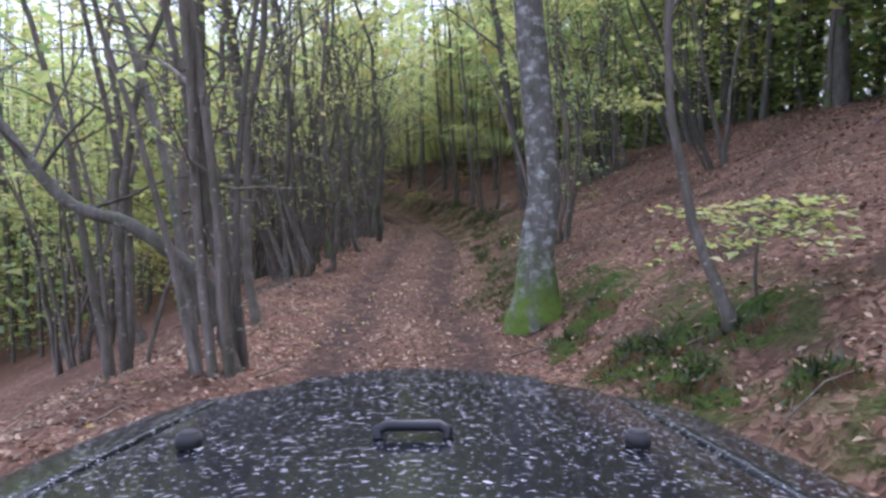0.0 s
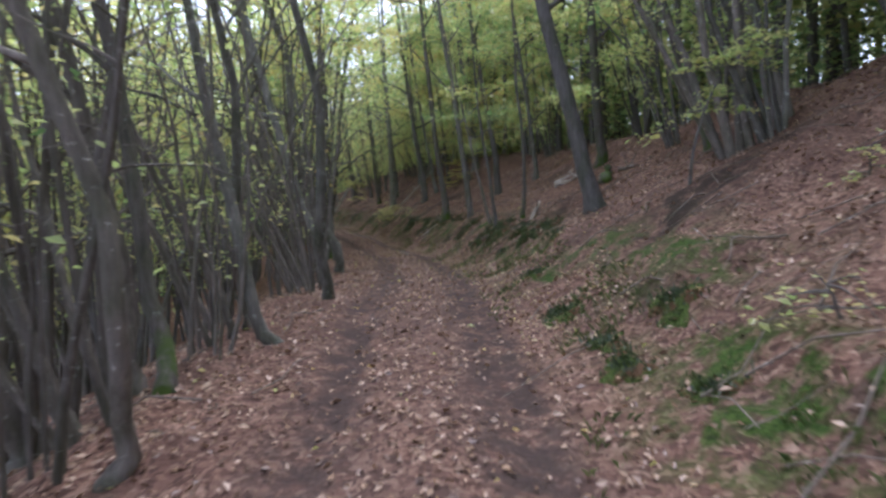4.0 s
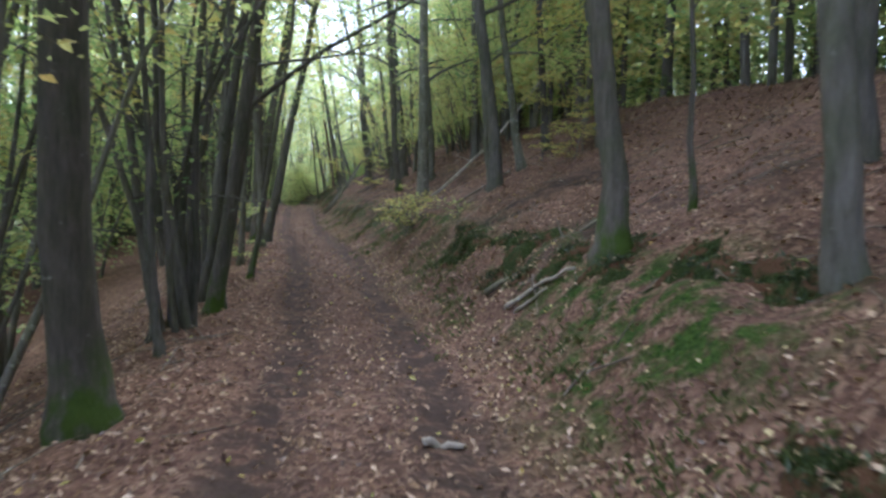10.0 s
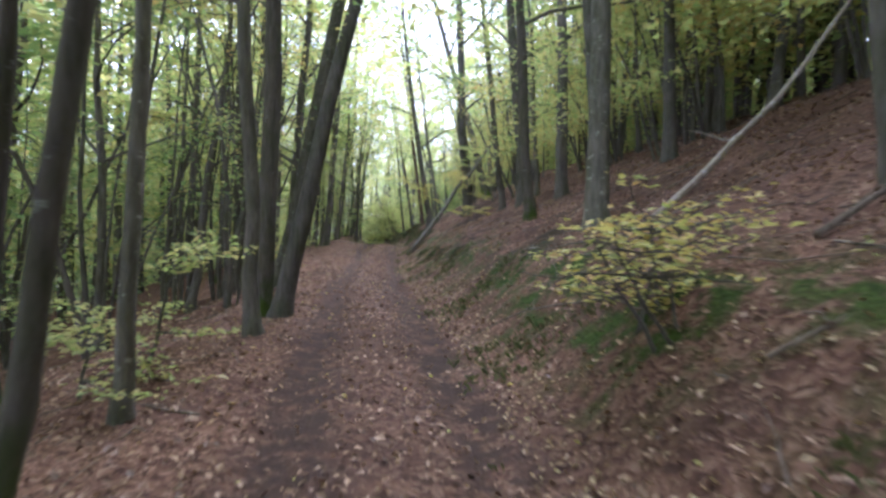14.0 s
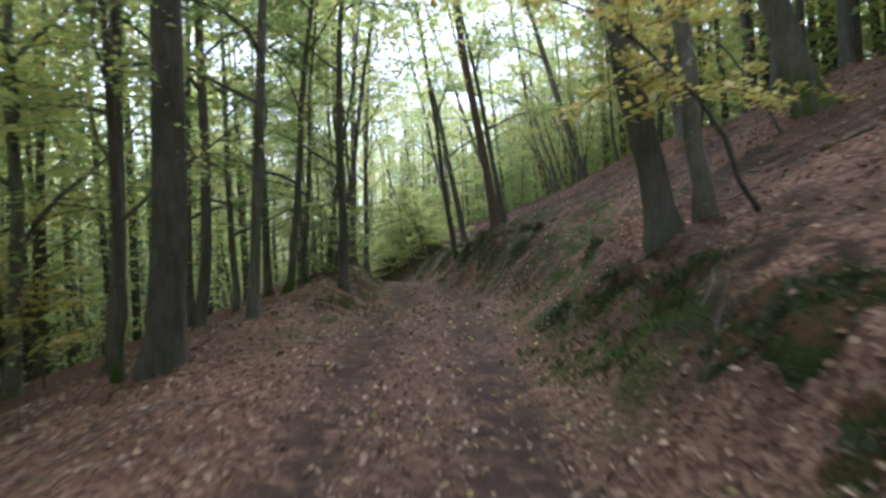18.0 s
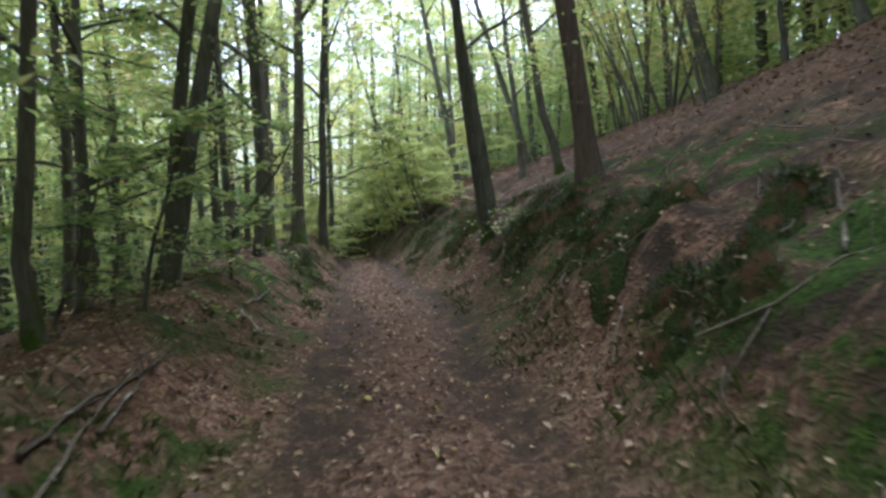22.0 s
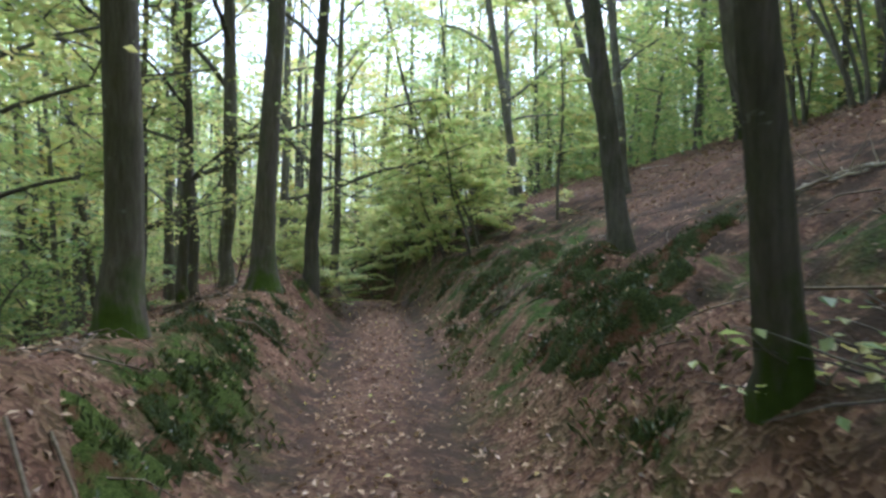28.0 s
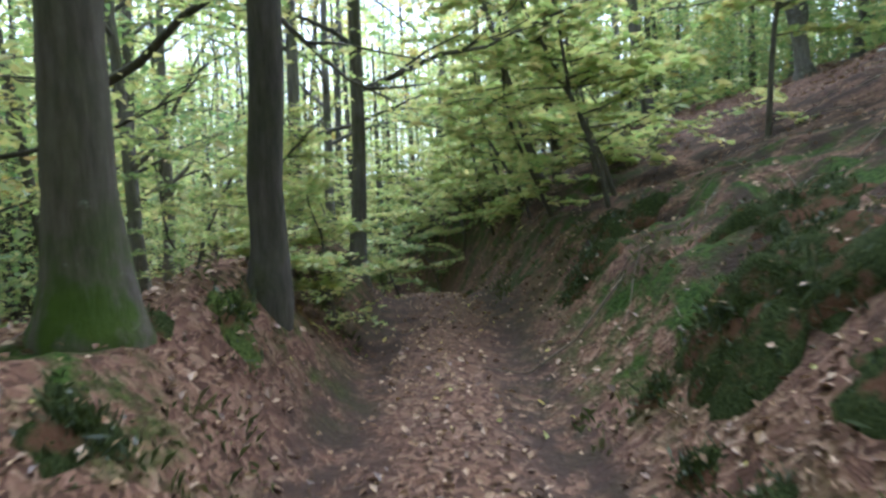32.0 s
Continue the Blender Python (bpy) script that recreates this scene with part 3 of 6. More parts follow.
# ---- the ground: one sheet, from the track out to the horizon ----
def moss_cover(s, d, x, y):
    """Where moss grows on the banks, from 0 to 1."""
    patch = np.array([noise.noise((a * 0.55 + 9, b * 0.55, 1.0)) + 0.4 * noise.noise((a * 1.6, b * 1.6, 7.0)) for a, b in zip(np.ravel(x), np.ravel(y))]).reshape(np.shape(x))
    zone = np.exp(-(((d - 2.2) / 0.85) ** 2)) + 1.35 * np.clip((s - 76) / 4, 0, 1) * np.exp(-(((d + 1.8) / 0.75) ** 2)) + np.clip((s - 76) / 6, 0, 1) * np.exp(-(((d - 3.0) / 1.3) ** 2)) * 1.5
    return np.clip(zone * (0.62 + 2.0 * patch), 0, 1)


def bare_shaded_earth(s, d, x, y):
    """Where the cut bank has slid and dark soil shows between the leaves, plus darkening for tree shade, from 0 to 1.
    """
    patch = np.array([noise.noise((a * 0.5, b * 0.5 + 4, 3.0)) + 0.5 * noise.noise((a * 1.5, b * 1.5, 11.0)) for a, b in zip(np.ravel(x), np.ravel(y))]).reshape(np.shape(x))
    zone = np.clip((d - 1.5) / 0.8, 0, 1) * np.clip((7.5 - d) / 2.5, 0, 1) * (0.75 + 0.25 * np.clip((s - 70) / 6, 0, 1))
    # past s = 80 the added soil also darkens the bank as overhanging trees would
    return np.clip(zone * (0.12 + 0.75 * np.clip((s - 70) / 6, 0, 1) + 0.25 * np.clip((s - 80) / 6, 0, 1) + 0.35 * np.clip((s - 97) / 4, 0, 1) + 2.4 * patch), 0, 1)


def ground_sheet():
    dd = np.concatenate([[-1500, -500, -200, -120, -80], np.arange(-60, -12, 2.0), np.arange(-12, -4, 0.5), np.arange(-4, 5, 0.125),
                         np.arange(5, 13, 0.5), np.arange(13, 60, 2.0), [60, 80, 120, 200, 500, 1500]])
    ss = np.concatenate([[-1500, -500, -200, -100, -60, -40, -30], np.arange(-20, 0, 0.5), np.arange(0, 118, 0.27), np.arange(118, 165, 1.0), [170, 185, 210, 260, 400, 800, 1800]])
    S, D = np.meshgrid(ss, dd, indexing="ij")
    x, y = place(S, D)
    z = lie(np.clip(S, -20, 168), D)
    z = z + rough(x, y, D)
    n, m = S.shape
    i, j = np.meshgrid(np.arange(n - 1), np.arange(m - 1), indexing="ij")
    quads = np.stack([i * m + j, i * m + j + 1, (i + 1) * m + j + 1, (i + 1) * m + j], -1).reshape(-1, 4)[:, ::-1]
    me = mesh_of("ground", np.stack([x, y, z], -1).reshape(-1, 3), [quads], FLOOR)
    wander = 0.12 * np.sin(S * 0.31) + 0.07 * np.sin(S * 0.83 + 1)
    rut = np.exp(-(((D - 0.74 - wander) / 0.3) ** 2)) + np.exp(-(((D + 0.74 - wander) / 0.3) ** 2)) + 0.35 * (np.abs(D) < 1.0)
    moss = moss_cover(S, D, x, y)
    for key, val in (("rut", np.clip(rut, 0, 1)), ("moss", moss), ("bare", bare_shaded_earth(S, D, x, y))):
        at = me.attributes.new(key, "FLOAT", "POINT")
        at.data.foreach_set("value", val.astype(np.float32).ravel())
    return tagged(new("ground", me), "leaf-strewn forest floor with a muddy two-rut track", "ground", kind="structure")


ground_sheet()


def litter(name, count, s0, s1, spread, size, mat, label, seed, thin_ruts=True):
    """Fallen leaves lying on the ground, too many to count."""
    rng = np.random.default_rng(seed)
    s = rng.uniform(s0, s1, count)
    d = rng.uniform(-1, 1, count) * spread[1] + spread[0]
    if thin_ruts:
        keep = (rng.random(count) > 0.9 * np.exp(-((np.abs(d - 0.12 * np.sin(s * 0.31) - 0.07 * np.sin(s * 0.83 + 1)) - 0.74) / 0.26) ** 2))
        s, d = s[keep], d[keep]
    x, y = place(s, d)
    keep = rng.random(len(s)) > np.maximum(0.85 * moss_cover(s, d, x, y), 0.8 * bare_shaded_earth(s, d, x, y))
    s, d, x, y = s[keep], d[keep], x[keep], y[keep]
    z = lie(s, d) + rough(x, y, d) + rng.uniform(0.005, 0.04, len(s))
    v, f = leaf_blades(rng, np.stack([x, y, z], 1), size, 0.5)
    return tagged(new(name, mesh_of(name, v, f, mat, False)), label, "leaves", kind="stuff")


litter("fallen_leaves", 175000, -2, 132, (0.7, 5.3), 0.056, LEAF_DRY, "brown and russet beech leaves strewn over the ground", 11)
litter("slope_leaves", 70000, -2, 132, (10.4, 4.2), 0.075, LEAF_DRY, "russet leaves covering the upper slope", 13, False)
litter("verge_leaves", 9000, 16, 66, (1.75, 0.75), 0.05, LEAF_TAN, "tan and straw-coloured leaves heaped along the foot of the bank", 14, False)
litter("yellow_leaves", 1700, -2, 132, (0.8, 3.2), 0.055, LEAF_YELLOW, "freshly fallen yellow leaves scattered on the track", 12, False)

# ---- the trees that stand along the track: s, d, girth across, lean ----
tree(4.4, 2.47, 0.09, -0.26, height=6.5, mat=BARK_BROWN, leaves=1500, first=0.3, bend=0.16)
tree(5.9, -1.50, 0.13, -0.03, mat=BARK_BROWN, first=0.16, leaves=900, limbs=14, bend=0.12, flare=0.35)
tree(7.75, 1.74, 0.43, -0.07, mat=BARK_PALE, first=0.45, leaves=900, bend=0.06, flare=0.9, label="old grey beech with pale blotched bark and mossy foot")
tree(8.6, -1.97, 0.14, 0.03, mat=BARK_BROWN, first=0.16, leaves=900, limbs=14, bend=0.12, flare=0.35, arch=2)
tree(9.1, -2.71, 0.22, -0.07, mat=BARK_BROWN, first=0.16, leaves=900, limbs=14, bend=0.12, flare=0.35, arch=2)
tree(10.6, -3.48, 0.29, -0.04, mat=BARK_BROWN, first=0.16, leaves=900, limbs=14, bend=0.12, flare=0.35)
tree(12.9, 3.05, 0.08, -0.12, mat=BARK_BROWN, leaves=1200, first=0.3, bend=0.1)
tree(12.4, -5.32, 0.18, -0.06, mat=BARK_BROWN, first=0.16, leaves=900, limbs=14, bend=0.12, flare=0.35)
tree(12.0, 2.95, 0.08, -0.03, mat=BARK_BROWN, leaves=1200, first=0.3, bend=0.1)
tree(13.3, -2.23, 0.14, -0.15, mat=BARK_BROWN, first=0.16, leaves=900, limbs=14, bend=0.12, flare=0.35, arch=2)
tree(14.1, -1.95, 0.13, -0.11, mat=BARK_BROWN, first=0.16, leaves=900, limbs=14, bend=0.12, flare=0.35, arch=2)
tree(15.7, -2.26, 0.17, -0.04, mat=BARK_MOSSY, first=0.16, leaves=900, limbs=14, bend=0.12, flare=0.35, arch=2)
tree(15.8, -3.47, 0.34, -0.08, mat=BARK_BROWN, first=0.16, leaves=900, limbs=14, bend=0.12, flare=0.35)
tree(16.5, -2.88, 0.19, -0.12, mat=BARK_BROWN, first=0.16, leaves=900, limbs=14, bend=0.12, flare=0.35)
tree(17.3, -1.66, 0.15, -0.13, mat=BARK_LICHEN, first=0.16, leaves=900, limbs=14, bend=0.12, flare=0.35, arch=2)
tree(17.5, -4.30, 0.14, -0.03, mat=BARK_BROWN, first=0.16, leaves=900, limbs=14, bend=0.12, flare=0.35)
tree(18.3, -2.25, 0.14, -0.03, mat=BARK_LICHEN, first=0.16, leaves=900, limbs=14, bend=0.12, flare=0.35, arch=2)
tree(19.1, -6.90, 0.27, -0.09, mat=BARK_BROWN, first=0.16, leaves=900, limbs=14, bend=0.12, flare=0.35)
tree(19.3, -6.03, 0.27, -0.09, mat=BARK_BROWN, first=0.16, leaves=900, limbs=14, bend=0.12, flare=0.35)
tree(20.3, -1.50, 0.17, -0.14, mat=BARK_LICHEN, first=0.16, leaves=900, limbs=14, bend=0.12, flare=0.35, arch=2)
tree(20.8, 6.35, 0.17, -0.08, mat=BARK_BROWN, leaves=1800, first=0.22, bend=0.1)
tree(21.0, 6.60, 0.20, -0.13, mat=BARK_BROWN, leaves=1800, first=0.22, bend=0.1)
tree(22.0, 5.73, 0.20, -0.30, leaves=2000, first=0.22)
tree(22.6, 3.61, 0.34, -0.22, leaves=2000, first=0.22)
tree(23.7, -1.96, 0.22, -0.19, mat=BARK_LICHEN, first=0.16, leaves=900, limbs=14, bend=0.12, flare=0.35, arch=2)
tree(26.4, -2.33, 0.13, -0.10, mat=BARK_LICHEN, first=0.16, leaves=900, limbs=14, bend=0.12, flare=0.35, leaf_mat=LEAF_YELLOW, arch=2)
tree(27.0, 3.09, 0.12, 0.00, leaves=2400, first=0.2)
tree(27.2, -1.99, 0.25, -0.20, mat=BARK_LICHEN, first=0.16, leaves=900, limbs=14, bend=0.12, flare=0.35, arch=2)
tree(27.5, -3.24, 0.28, -0.11, mat=BARK_BROWN, first=0.16, leaves=900, limbs=14, bend=0.12, flare=0.35)
tree(28.4, 2.62, 0.11, -0.07, leaves=2400, first=0.2)
tree(28.8, 6.10, 0.30, -0.06, leaves=2400, first=0.2, leaf_mat=LEAF_YELLOW)
tree(33.8, -2.21, 0.15, -0.03, first=0.2, leaves=2900, limbs=11, bend=0.045, leaf_mat=LEAF_YELLOW, arch=2)
tree(34.4, 5.87, 0.20, -0.11, leaves=2400, first=0.2)
tree(34.6, 3.21, 0.23, -0.15, leaves=2400, first=0.2, leaf_mat=LEAF_YELLOW)
tree(35.7, -3.49, 0.30, -0.19, first=0.2, leaves=2900, limbs=11, bend=0.045, leaf_mat=LEAF_YELLOW)
tree(36.3, 4.88, 0.27, -0.12, leaves=2400, first=0.2)
tree(36.3, -2.36, 0.41, -0.01, mat=BARK_MOSSY, first=0.2, leaves=2900, limbs=11, bend=0.045)
tree(37.3, 2.73, 0.29, -0.12, mat=BARK_MOSSY, first=0.5, leaves=2500, bend=0.08, flare=0.75)
tree(37.4, 3.76, 0.08, -0.05, leaves=2400, first=0.2)
tree(38.5, -2.30, 0.10, -0.04, first=0.2, leaves=1500, limbs=11, bend=0.045)
tree(39.5, -2.61, 0.10, -0.03, first=0.2, leaves=2900, limbs=11, bend=0.045, leaf_mat=LEAF_YELLOW)
tree(40.3, -2.29, 0.17, -0.18, first=0.2, leaves=2900, limbs=11, bend=0.045)
tree(41.5, -2.00, 0.27, 0.14, mat=BARK_MOSSY, first=0.3, leaves=2900, limbs=11, bend=0.045)
tree(42.4, -2.35, 0.22, 0.13, first=0.3, leaves=2000, arm=(2.9, 6.5, 0.9, 1.15))
tree(44.2, -2.35, 0.20, 0.01, first=0.2, leaves=2900, limbs=11, bend=0.045)
tree(44.2, 6.33, 0.32, -0.15, leaves=2400, first=0.2)
tree(44.4, -1.63, 0.13, 0.16, first=0.2, leaves=2900, limbs=11, bend=0.045, leaf_mat=LEAF_YELLOW)
tree(45.4, 4.07, 0.31, -0.08, leaves=2400, first=0.2)
tree(45.8, 4.91, 0.21, -0.16, leaves=2400, first=0.2)
tree(46.5, 4.36, 0.20, -0.08, leaves=2400, first=0.2, leaf_mat=LEAF_YELLOW)
tree(46.7, -2.74, 0.16, 0.08, first=0.2, leaves=2900, limbs=11, bend=0.045, leaf_mat=LEAF_YELLOW)
tree(46.8, 6.01, 0.20, -0.08, leaves=2400, first=0.2)
tree(46.9, -2.00, 0.15, 0.02, first=0.2, leaves=2900, limbs=11, bend=0.045)
tree(47.0, 7.83, 0.44, -0.08, leaves=2400, first=0.2)
tree(47.3, -3.25, 0.19, 0.05, first=0.2, leaves=2900, limbs=11, bend=0.045)
tree(50.2, -1.61, 0.22, -0.06, first=0.2, leaves=2900, limbs=11, bend=0.045)
tree(51.7, 3.67, 0.38, -0.02, leaves=2400, first=0.2)
tree(52.1, -1.50, 0.30, 0.19, first=0.2, leaves=2900, limbs=11, bend=0.045)
tree(52.3, -1.87, 0.33, 0.03, first=0.2, leaves=2900, limbs=11, bend=0.045)
tree(53.6, -4.88, 0.17, 0.03, first=0.2, leaves=2900, limbs=11, bend=0.045)
tree(54.0, 4.51, 0.30, -0.02, leaves=2400, first=0.2)
tree(55.0, 6.63, 0.29, -0.02, leaves=2400, first=0.2)
tree(56.1, 3.70, 0.27, -0.08, leaves=2400, first=0.2, leaf_mat=LEAF_YELLOW)
tree(56.4, -4.03, 0.21, 0.11, first=0.2, leaves=2900, limbs=11, bend=0.045, leaf_mat=LEAF_YELLOW)
tree(57.4, -2.32, 0.40, 0.18, first=0.2, leaves=2900, limbs=11, bend=0.045, leaf_mat=LEAF_YELLOW)
tree(59.5, -4.93, 0.24, 0.02, first=0.2, leaves=2900, limbs=11, bend=0.045)
tree(60.1, -3.68, 0.47, -0.01, first=0.13, leaves=3000, limbs=12)
tree(60.3, 5.81, 0.37, -0.05, leaves=2500, first=0.2)
tree(60.8, -3.08, 0.25, -0.02, first=0.13, leaves=3000, limbs=12, leaf_mat=LEAF_YELLOW)
tree(61.2, -2.72, 0.30, 0.09, first=0.13, leaves=2500, limbs=12)
tree(63.0, -4.20, 0.22, 0.05, first=0.13, leaves=3000, limbs=12)
tree(63.8, 5.42, 0.42, -0.07, leaves=2500, first=0.2)
tree(65.4, 6.30, 0.20, -0.08, leaves=2500, first=0.2)
tree(66.0, -4.60, 0.26, 0.05, first=0.13, leaves=3000, limbs=12)
tree(66.5, -6.00, 0.20, 0.02, first=0.13, leaves=3000, limbs=12)
tree(66.9, 5.23, 0.27, -0.13, leaves=2500, first=0.2)
tree(70.9, -3.60, 0.40, 0.13, first=0.13, leaves=3000, limbs=12)
tree(71.8, 4.34, 0.50, -0.09, leaves=2500, first=0.2)
tree(72.1, -4.83, 0.30, 0.03, first=0.13, leaves=3000, limbs=12)
tree(75.0, -4.92, 0.32, 0.08, first=0.13, leaves=3000, limbs=12)
tree(76.0, 3.15, 0.20, -0.16, leaves=2500, first=0.2)
tree(76.1, 2.73, 0.32, -0.14, leaves=2500, first=0.2)
tree(76.6, -3.51, 0.13, -0.03, first=0.13, leaves=3000, limbs=12)
tree(76.7, -3.05, 0.42, 0.05, first=0.13, leaves=3000, limbs=12)
tree(78.3, 8.92, 0.32, -0.10, leaves=2500, first=0.2)
tree(78.5, -4.60, 0.22, 0.04, first=0.13, leaves=3000, limbs=12)
tree(78.8, 6.14, 0.44, -0.30, leaves=2500, first=0.2)
tree(79.5, -2.84, 0.20, 0.07, first=0.13, leaves=3000, limbs=12)
tree(80.0, -7.00, 0.25, 0.02, first=0.13, leaves=3000, limbs=12)
tree(82.0, -4.60, 0.24, 0.04, first=0.13, leaves=3000, limbs=12)
tree(84.7, -3.39, 0.20, 0.12, first=0.13, leaves=3000, limbs=12)
tree(85.0, -2.02, 0.23, 0.03, first=0.13, leaves=3000, limbs=12)
tree(85.9, -4.91, 0.19, -0.01, first=0.13, leaves=3000, limbs=12)
tree(87.0, -6.40, 0.24, 0.00, first=0.13, leaves=3000, limbs=12)
tree(88.2, -3.30, 0.16, 0.08, first=0.13, leaves=3000, limbs=12)
tree(88.9, 8.88, 0.35, -0.10, leaves=2500, first=0.2)
tree(89.5, -2.60, 0.20, 0.19, first=0.13, leaves=3000, limbs=12)
tree(89.6, -4.84, 0.27, 0.00, first=0.13, leaves=3000, limbs=12)
tree(90.6, -2.95, 0.20, 0.17, first=0.13, leaves=3000, limbs=12)
tree(90.2, -3.81, 0.14, 0.02, first=0.13, leaves=3000, limbs=12)
tree(91.5, 3.13, 0.33, -0.13, mat=BARK_PINE, first=0.5, leaves=2500, label="reddish-barked pine with bare roots on the bank")
tree(92.9, 3.74, 0.22, -0.20, leaves=2500, first=0.2)
tree(93.1, 1.83, 0.21, -0.14, bend=0.07, leaves=2500, first=0.2)
tree(93.6, -2.20, 0.17, -0.02, first=0.13, leaves=3000, limbs=12)
tree(93.9, -2.70, 0.14, 0.01, first=0.13, leaves=3000, limbs=12)
tree(95.0, -6.00, 0.22, 0.03, first=0.13, leaves=3000, limbs=12)
tree(98.4, 5.10, 0.23, -0.20, leaves=2500, first=0.2)
tree(96.1, -2.37, 0.36, 0.00, mat=BARK_MOSSY, first=0.13, leaves=3000, limbs=12)
tree(97.2, 8.86, 0.32, -0.30, leaves=2500, first=0.2)
tree(98.5, 3.23, 0.29, -0.16, leaves=2500, first=0.2)
tree(99.0, -7.00, 0.26, 0.02, first=0.13, leaves=3000, limbs=12)
tree(100.5, -3.90, 0.24, -0.03, first=0.13, leaves=3000, limbs=12)
tree(101.3, -2.02, 0.36, 0.05, bend=0.02, mat=BARK_MOSSY, flare=0.9, first=0.13, leaves=3000, limbs=12)
tree(102.1, -4.56, 0.17, 0.03, first=0.13, leaves=3000, limbs=12)
tree(102.2, -3.60, 0.20, -0.04, first=0.13, leaves=3000, limbs=12)
tree(102.55, -1.38, 0.27, 0.07, bend=0.02, first=0.13, leaves=3000, limbs=12)
tree(102.9, -2.99, 0.28, 0.00, first=0.13, leaves=3000, limbs=12)
tree(103.0, -7.40, 0.30, 0.00, first=0.13, leaves=3000, limbs=12)
tree(104.2, -4.97, 0.17, 0.03, first=0.13, leaves=3000, limbs=12)
tree(106.4, -1.10, 0.22, 0.03, first=0.13, leaves=3000, limbs=12)
tree(106.0, 6.50, 0.25, -0.10, leaves=2500, first=0.2)
tree(106.8, -4.60, 0.34, 0.00, first=0.13, leaves=3000, limbs=12)
tree(106.9, 10.51, 0.32, -0.14, leaves=2500, first=0.2)
tree(110.0, -5.50, 0.26, 0.00, first=0.13, leaves=3000, limbs=12)
tree(111.6, 9.02, 0.32, -0.30, leaves=2500, first=0.2)
tree(112.3, -2.83, 0.32, 0.03, first=0.13, leaves=3000, limbs=12)
tree(112.4, 3.03, 0.19, -0.30, leaves=2500, first=0.2)
tree(112.5, 5.82, 0.32, -0.20, leaves=2500, first=0.2)
tree(112.9, 9.93, 0.32, -0.05, leaves=2500, first=0.2)
tree(113.0, -6.50, 0.30, 0.00, first=0.13, leaves=3000, limbs=12)
tree(113.5, 3.70, 0.20, -0.08, leaves=2500, first=0.2)
tree(117.4, -7.07, 0.32, 0.05, first=0.13, leaves=3000, limbs=12)
tree(118.0, 7.50, 0.30, -0.08, leaves=2500, first=0.2)
tree(118.9, -2.31, 0.32, 0.02, first=0.13, leaves=3000, limbs=12)
tree(120.8, -9.20, 0.32, -0.03, first=0.13, leaves=3000, limbs=12)
tree(121.6, -11.64, 0.32, 0.01, first=0.13, leaves=3000, limbs=12)


# ---- coppice thickets ----
def thicket(seed, count, s0, s1, d0, d1, **kw):
    rng = np.random.default_rng(seed)
    for _ in range(count):
        coppice(rng.uniform(s0, s1), rng.uniform(d0, d1), int(rng.integers(4, 8)), **kw)


thicket(1, 16, 4, 27, -8.5, -3.2, height=7.5, leaves=300, mat=BARK_BROWN)
thicket(7, 6, 9, 29, -2.7, -1.95, height=7.0, leaves=110, lean=-0.26, thick=0.075, mat=BARK_BROWN)
thicket(8, 4, 13, 25, -2.7, -2.2, height=6.2, leaves=90, lean=0.10, thick=0.045, mat=BARK_BROWN)
coppice(20.6, 5.45, 5, 8.0, 700, BARK_BROWN, LEAF_GREEN, -0.22, 0.15)
coppice(5.9, -1.65, 6, 8.0, 160, BARK_BROWN, None, -0.12, 0.115, 0.30)
thicket(2, 12, 18, 44, -8, -2.6, height=8.0, leaves=700)
thicket(9, 13, 29, 60, -9.5, -2.7, height=8.5, leaves=520, leaf_mat=LEAF_GREEN)
thicket(3, 7, 12, 26, 5.5, 9.5, height=7.0, leaves=900, lean=-0.25)
thicket(4, 6, 28, 60, 6, 10, height=7.0, leaves=1100, lean=-0.15)
thicket(5, 7, 84, 104, 8.3, 9.6, height=6.5, leaves=1400, lean=-0.15, leaf_mat=LEAF_YELLOW)
thicket(6, 5, 62, 78, 5.5, 9, height=6.5, leaves=1300, lean=-0.2, leaf_mat=LEAF_YELLOW)


# ---- the wood behind them: a dozen grown trees, copied at their own turn and size ----
def stock_trees():
    stock = []
    for i in range(12):
        rng = np.random.default_rng(300 + i)
        dia = rng.uniform(0.16, 0.34)
        hgt = rng.uniform(12, 17)
        trunk, wood, c = grow(rng, hgt, dia, rng.normal(0, 0.05, 2), (0.10, 0.2)[i % 2], 12, (2600, 2300)[i % 2], 0.26, 7, 0.04, 1.05, 1)
        mat = (BARK, BARK_LICHEN, BARK_MOSSY)[i % 3]
        ob = thing("forest_tree", (0, 0, -60), "forest tree with dark bark and yellow-green leaves", "tree", "trees of the wood")
        piece("trunk", mesh_of("trunk", trunk[0], [trunk[1]], mat), ob)
        v, f = joined([bar for limb in wood for bar in limb])
        piece("branch_work", mesh_of("branch_work", v, f, mat), ob, "spreading dark branches", "stuff")
        v, f = leaf_blades(rng, c, 0.26, far=True)
        piece("crown", mesh_of("crown", v, f, (LEAF_GREEN, LEAF_LIME, LEAF_YELLOW, LEAF_LIME)[i % 4], False), ob, "autumn leaves")
        stock.append(ob)
    return stock


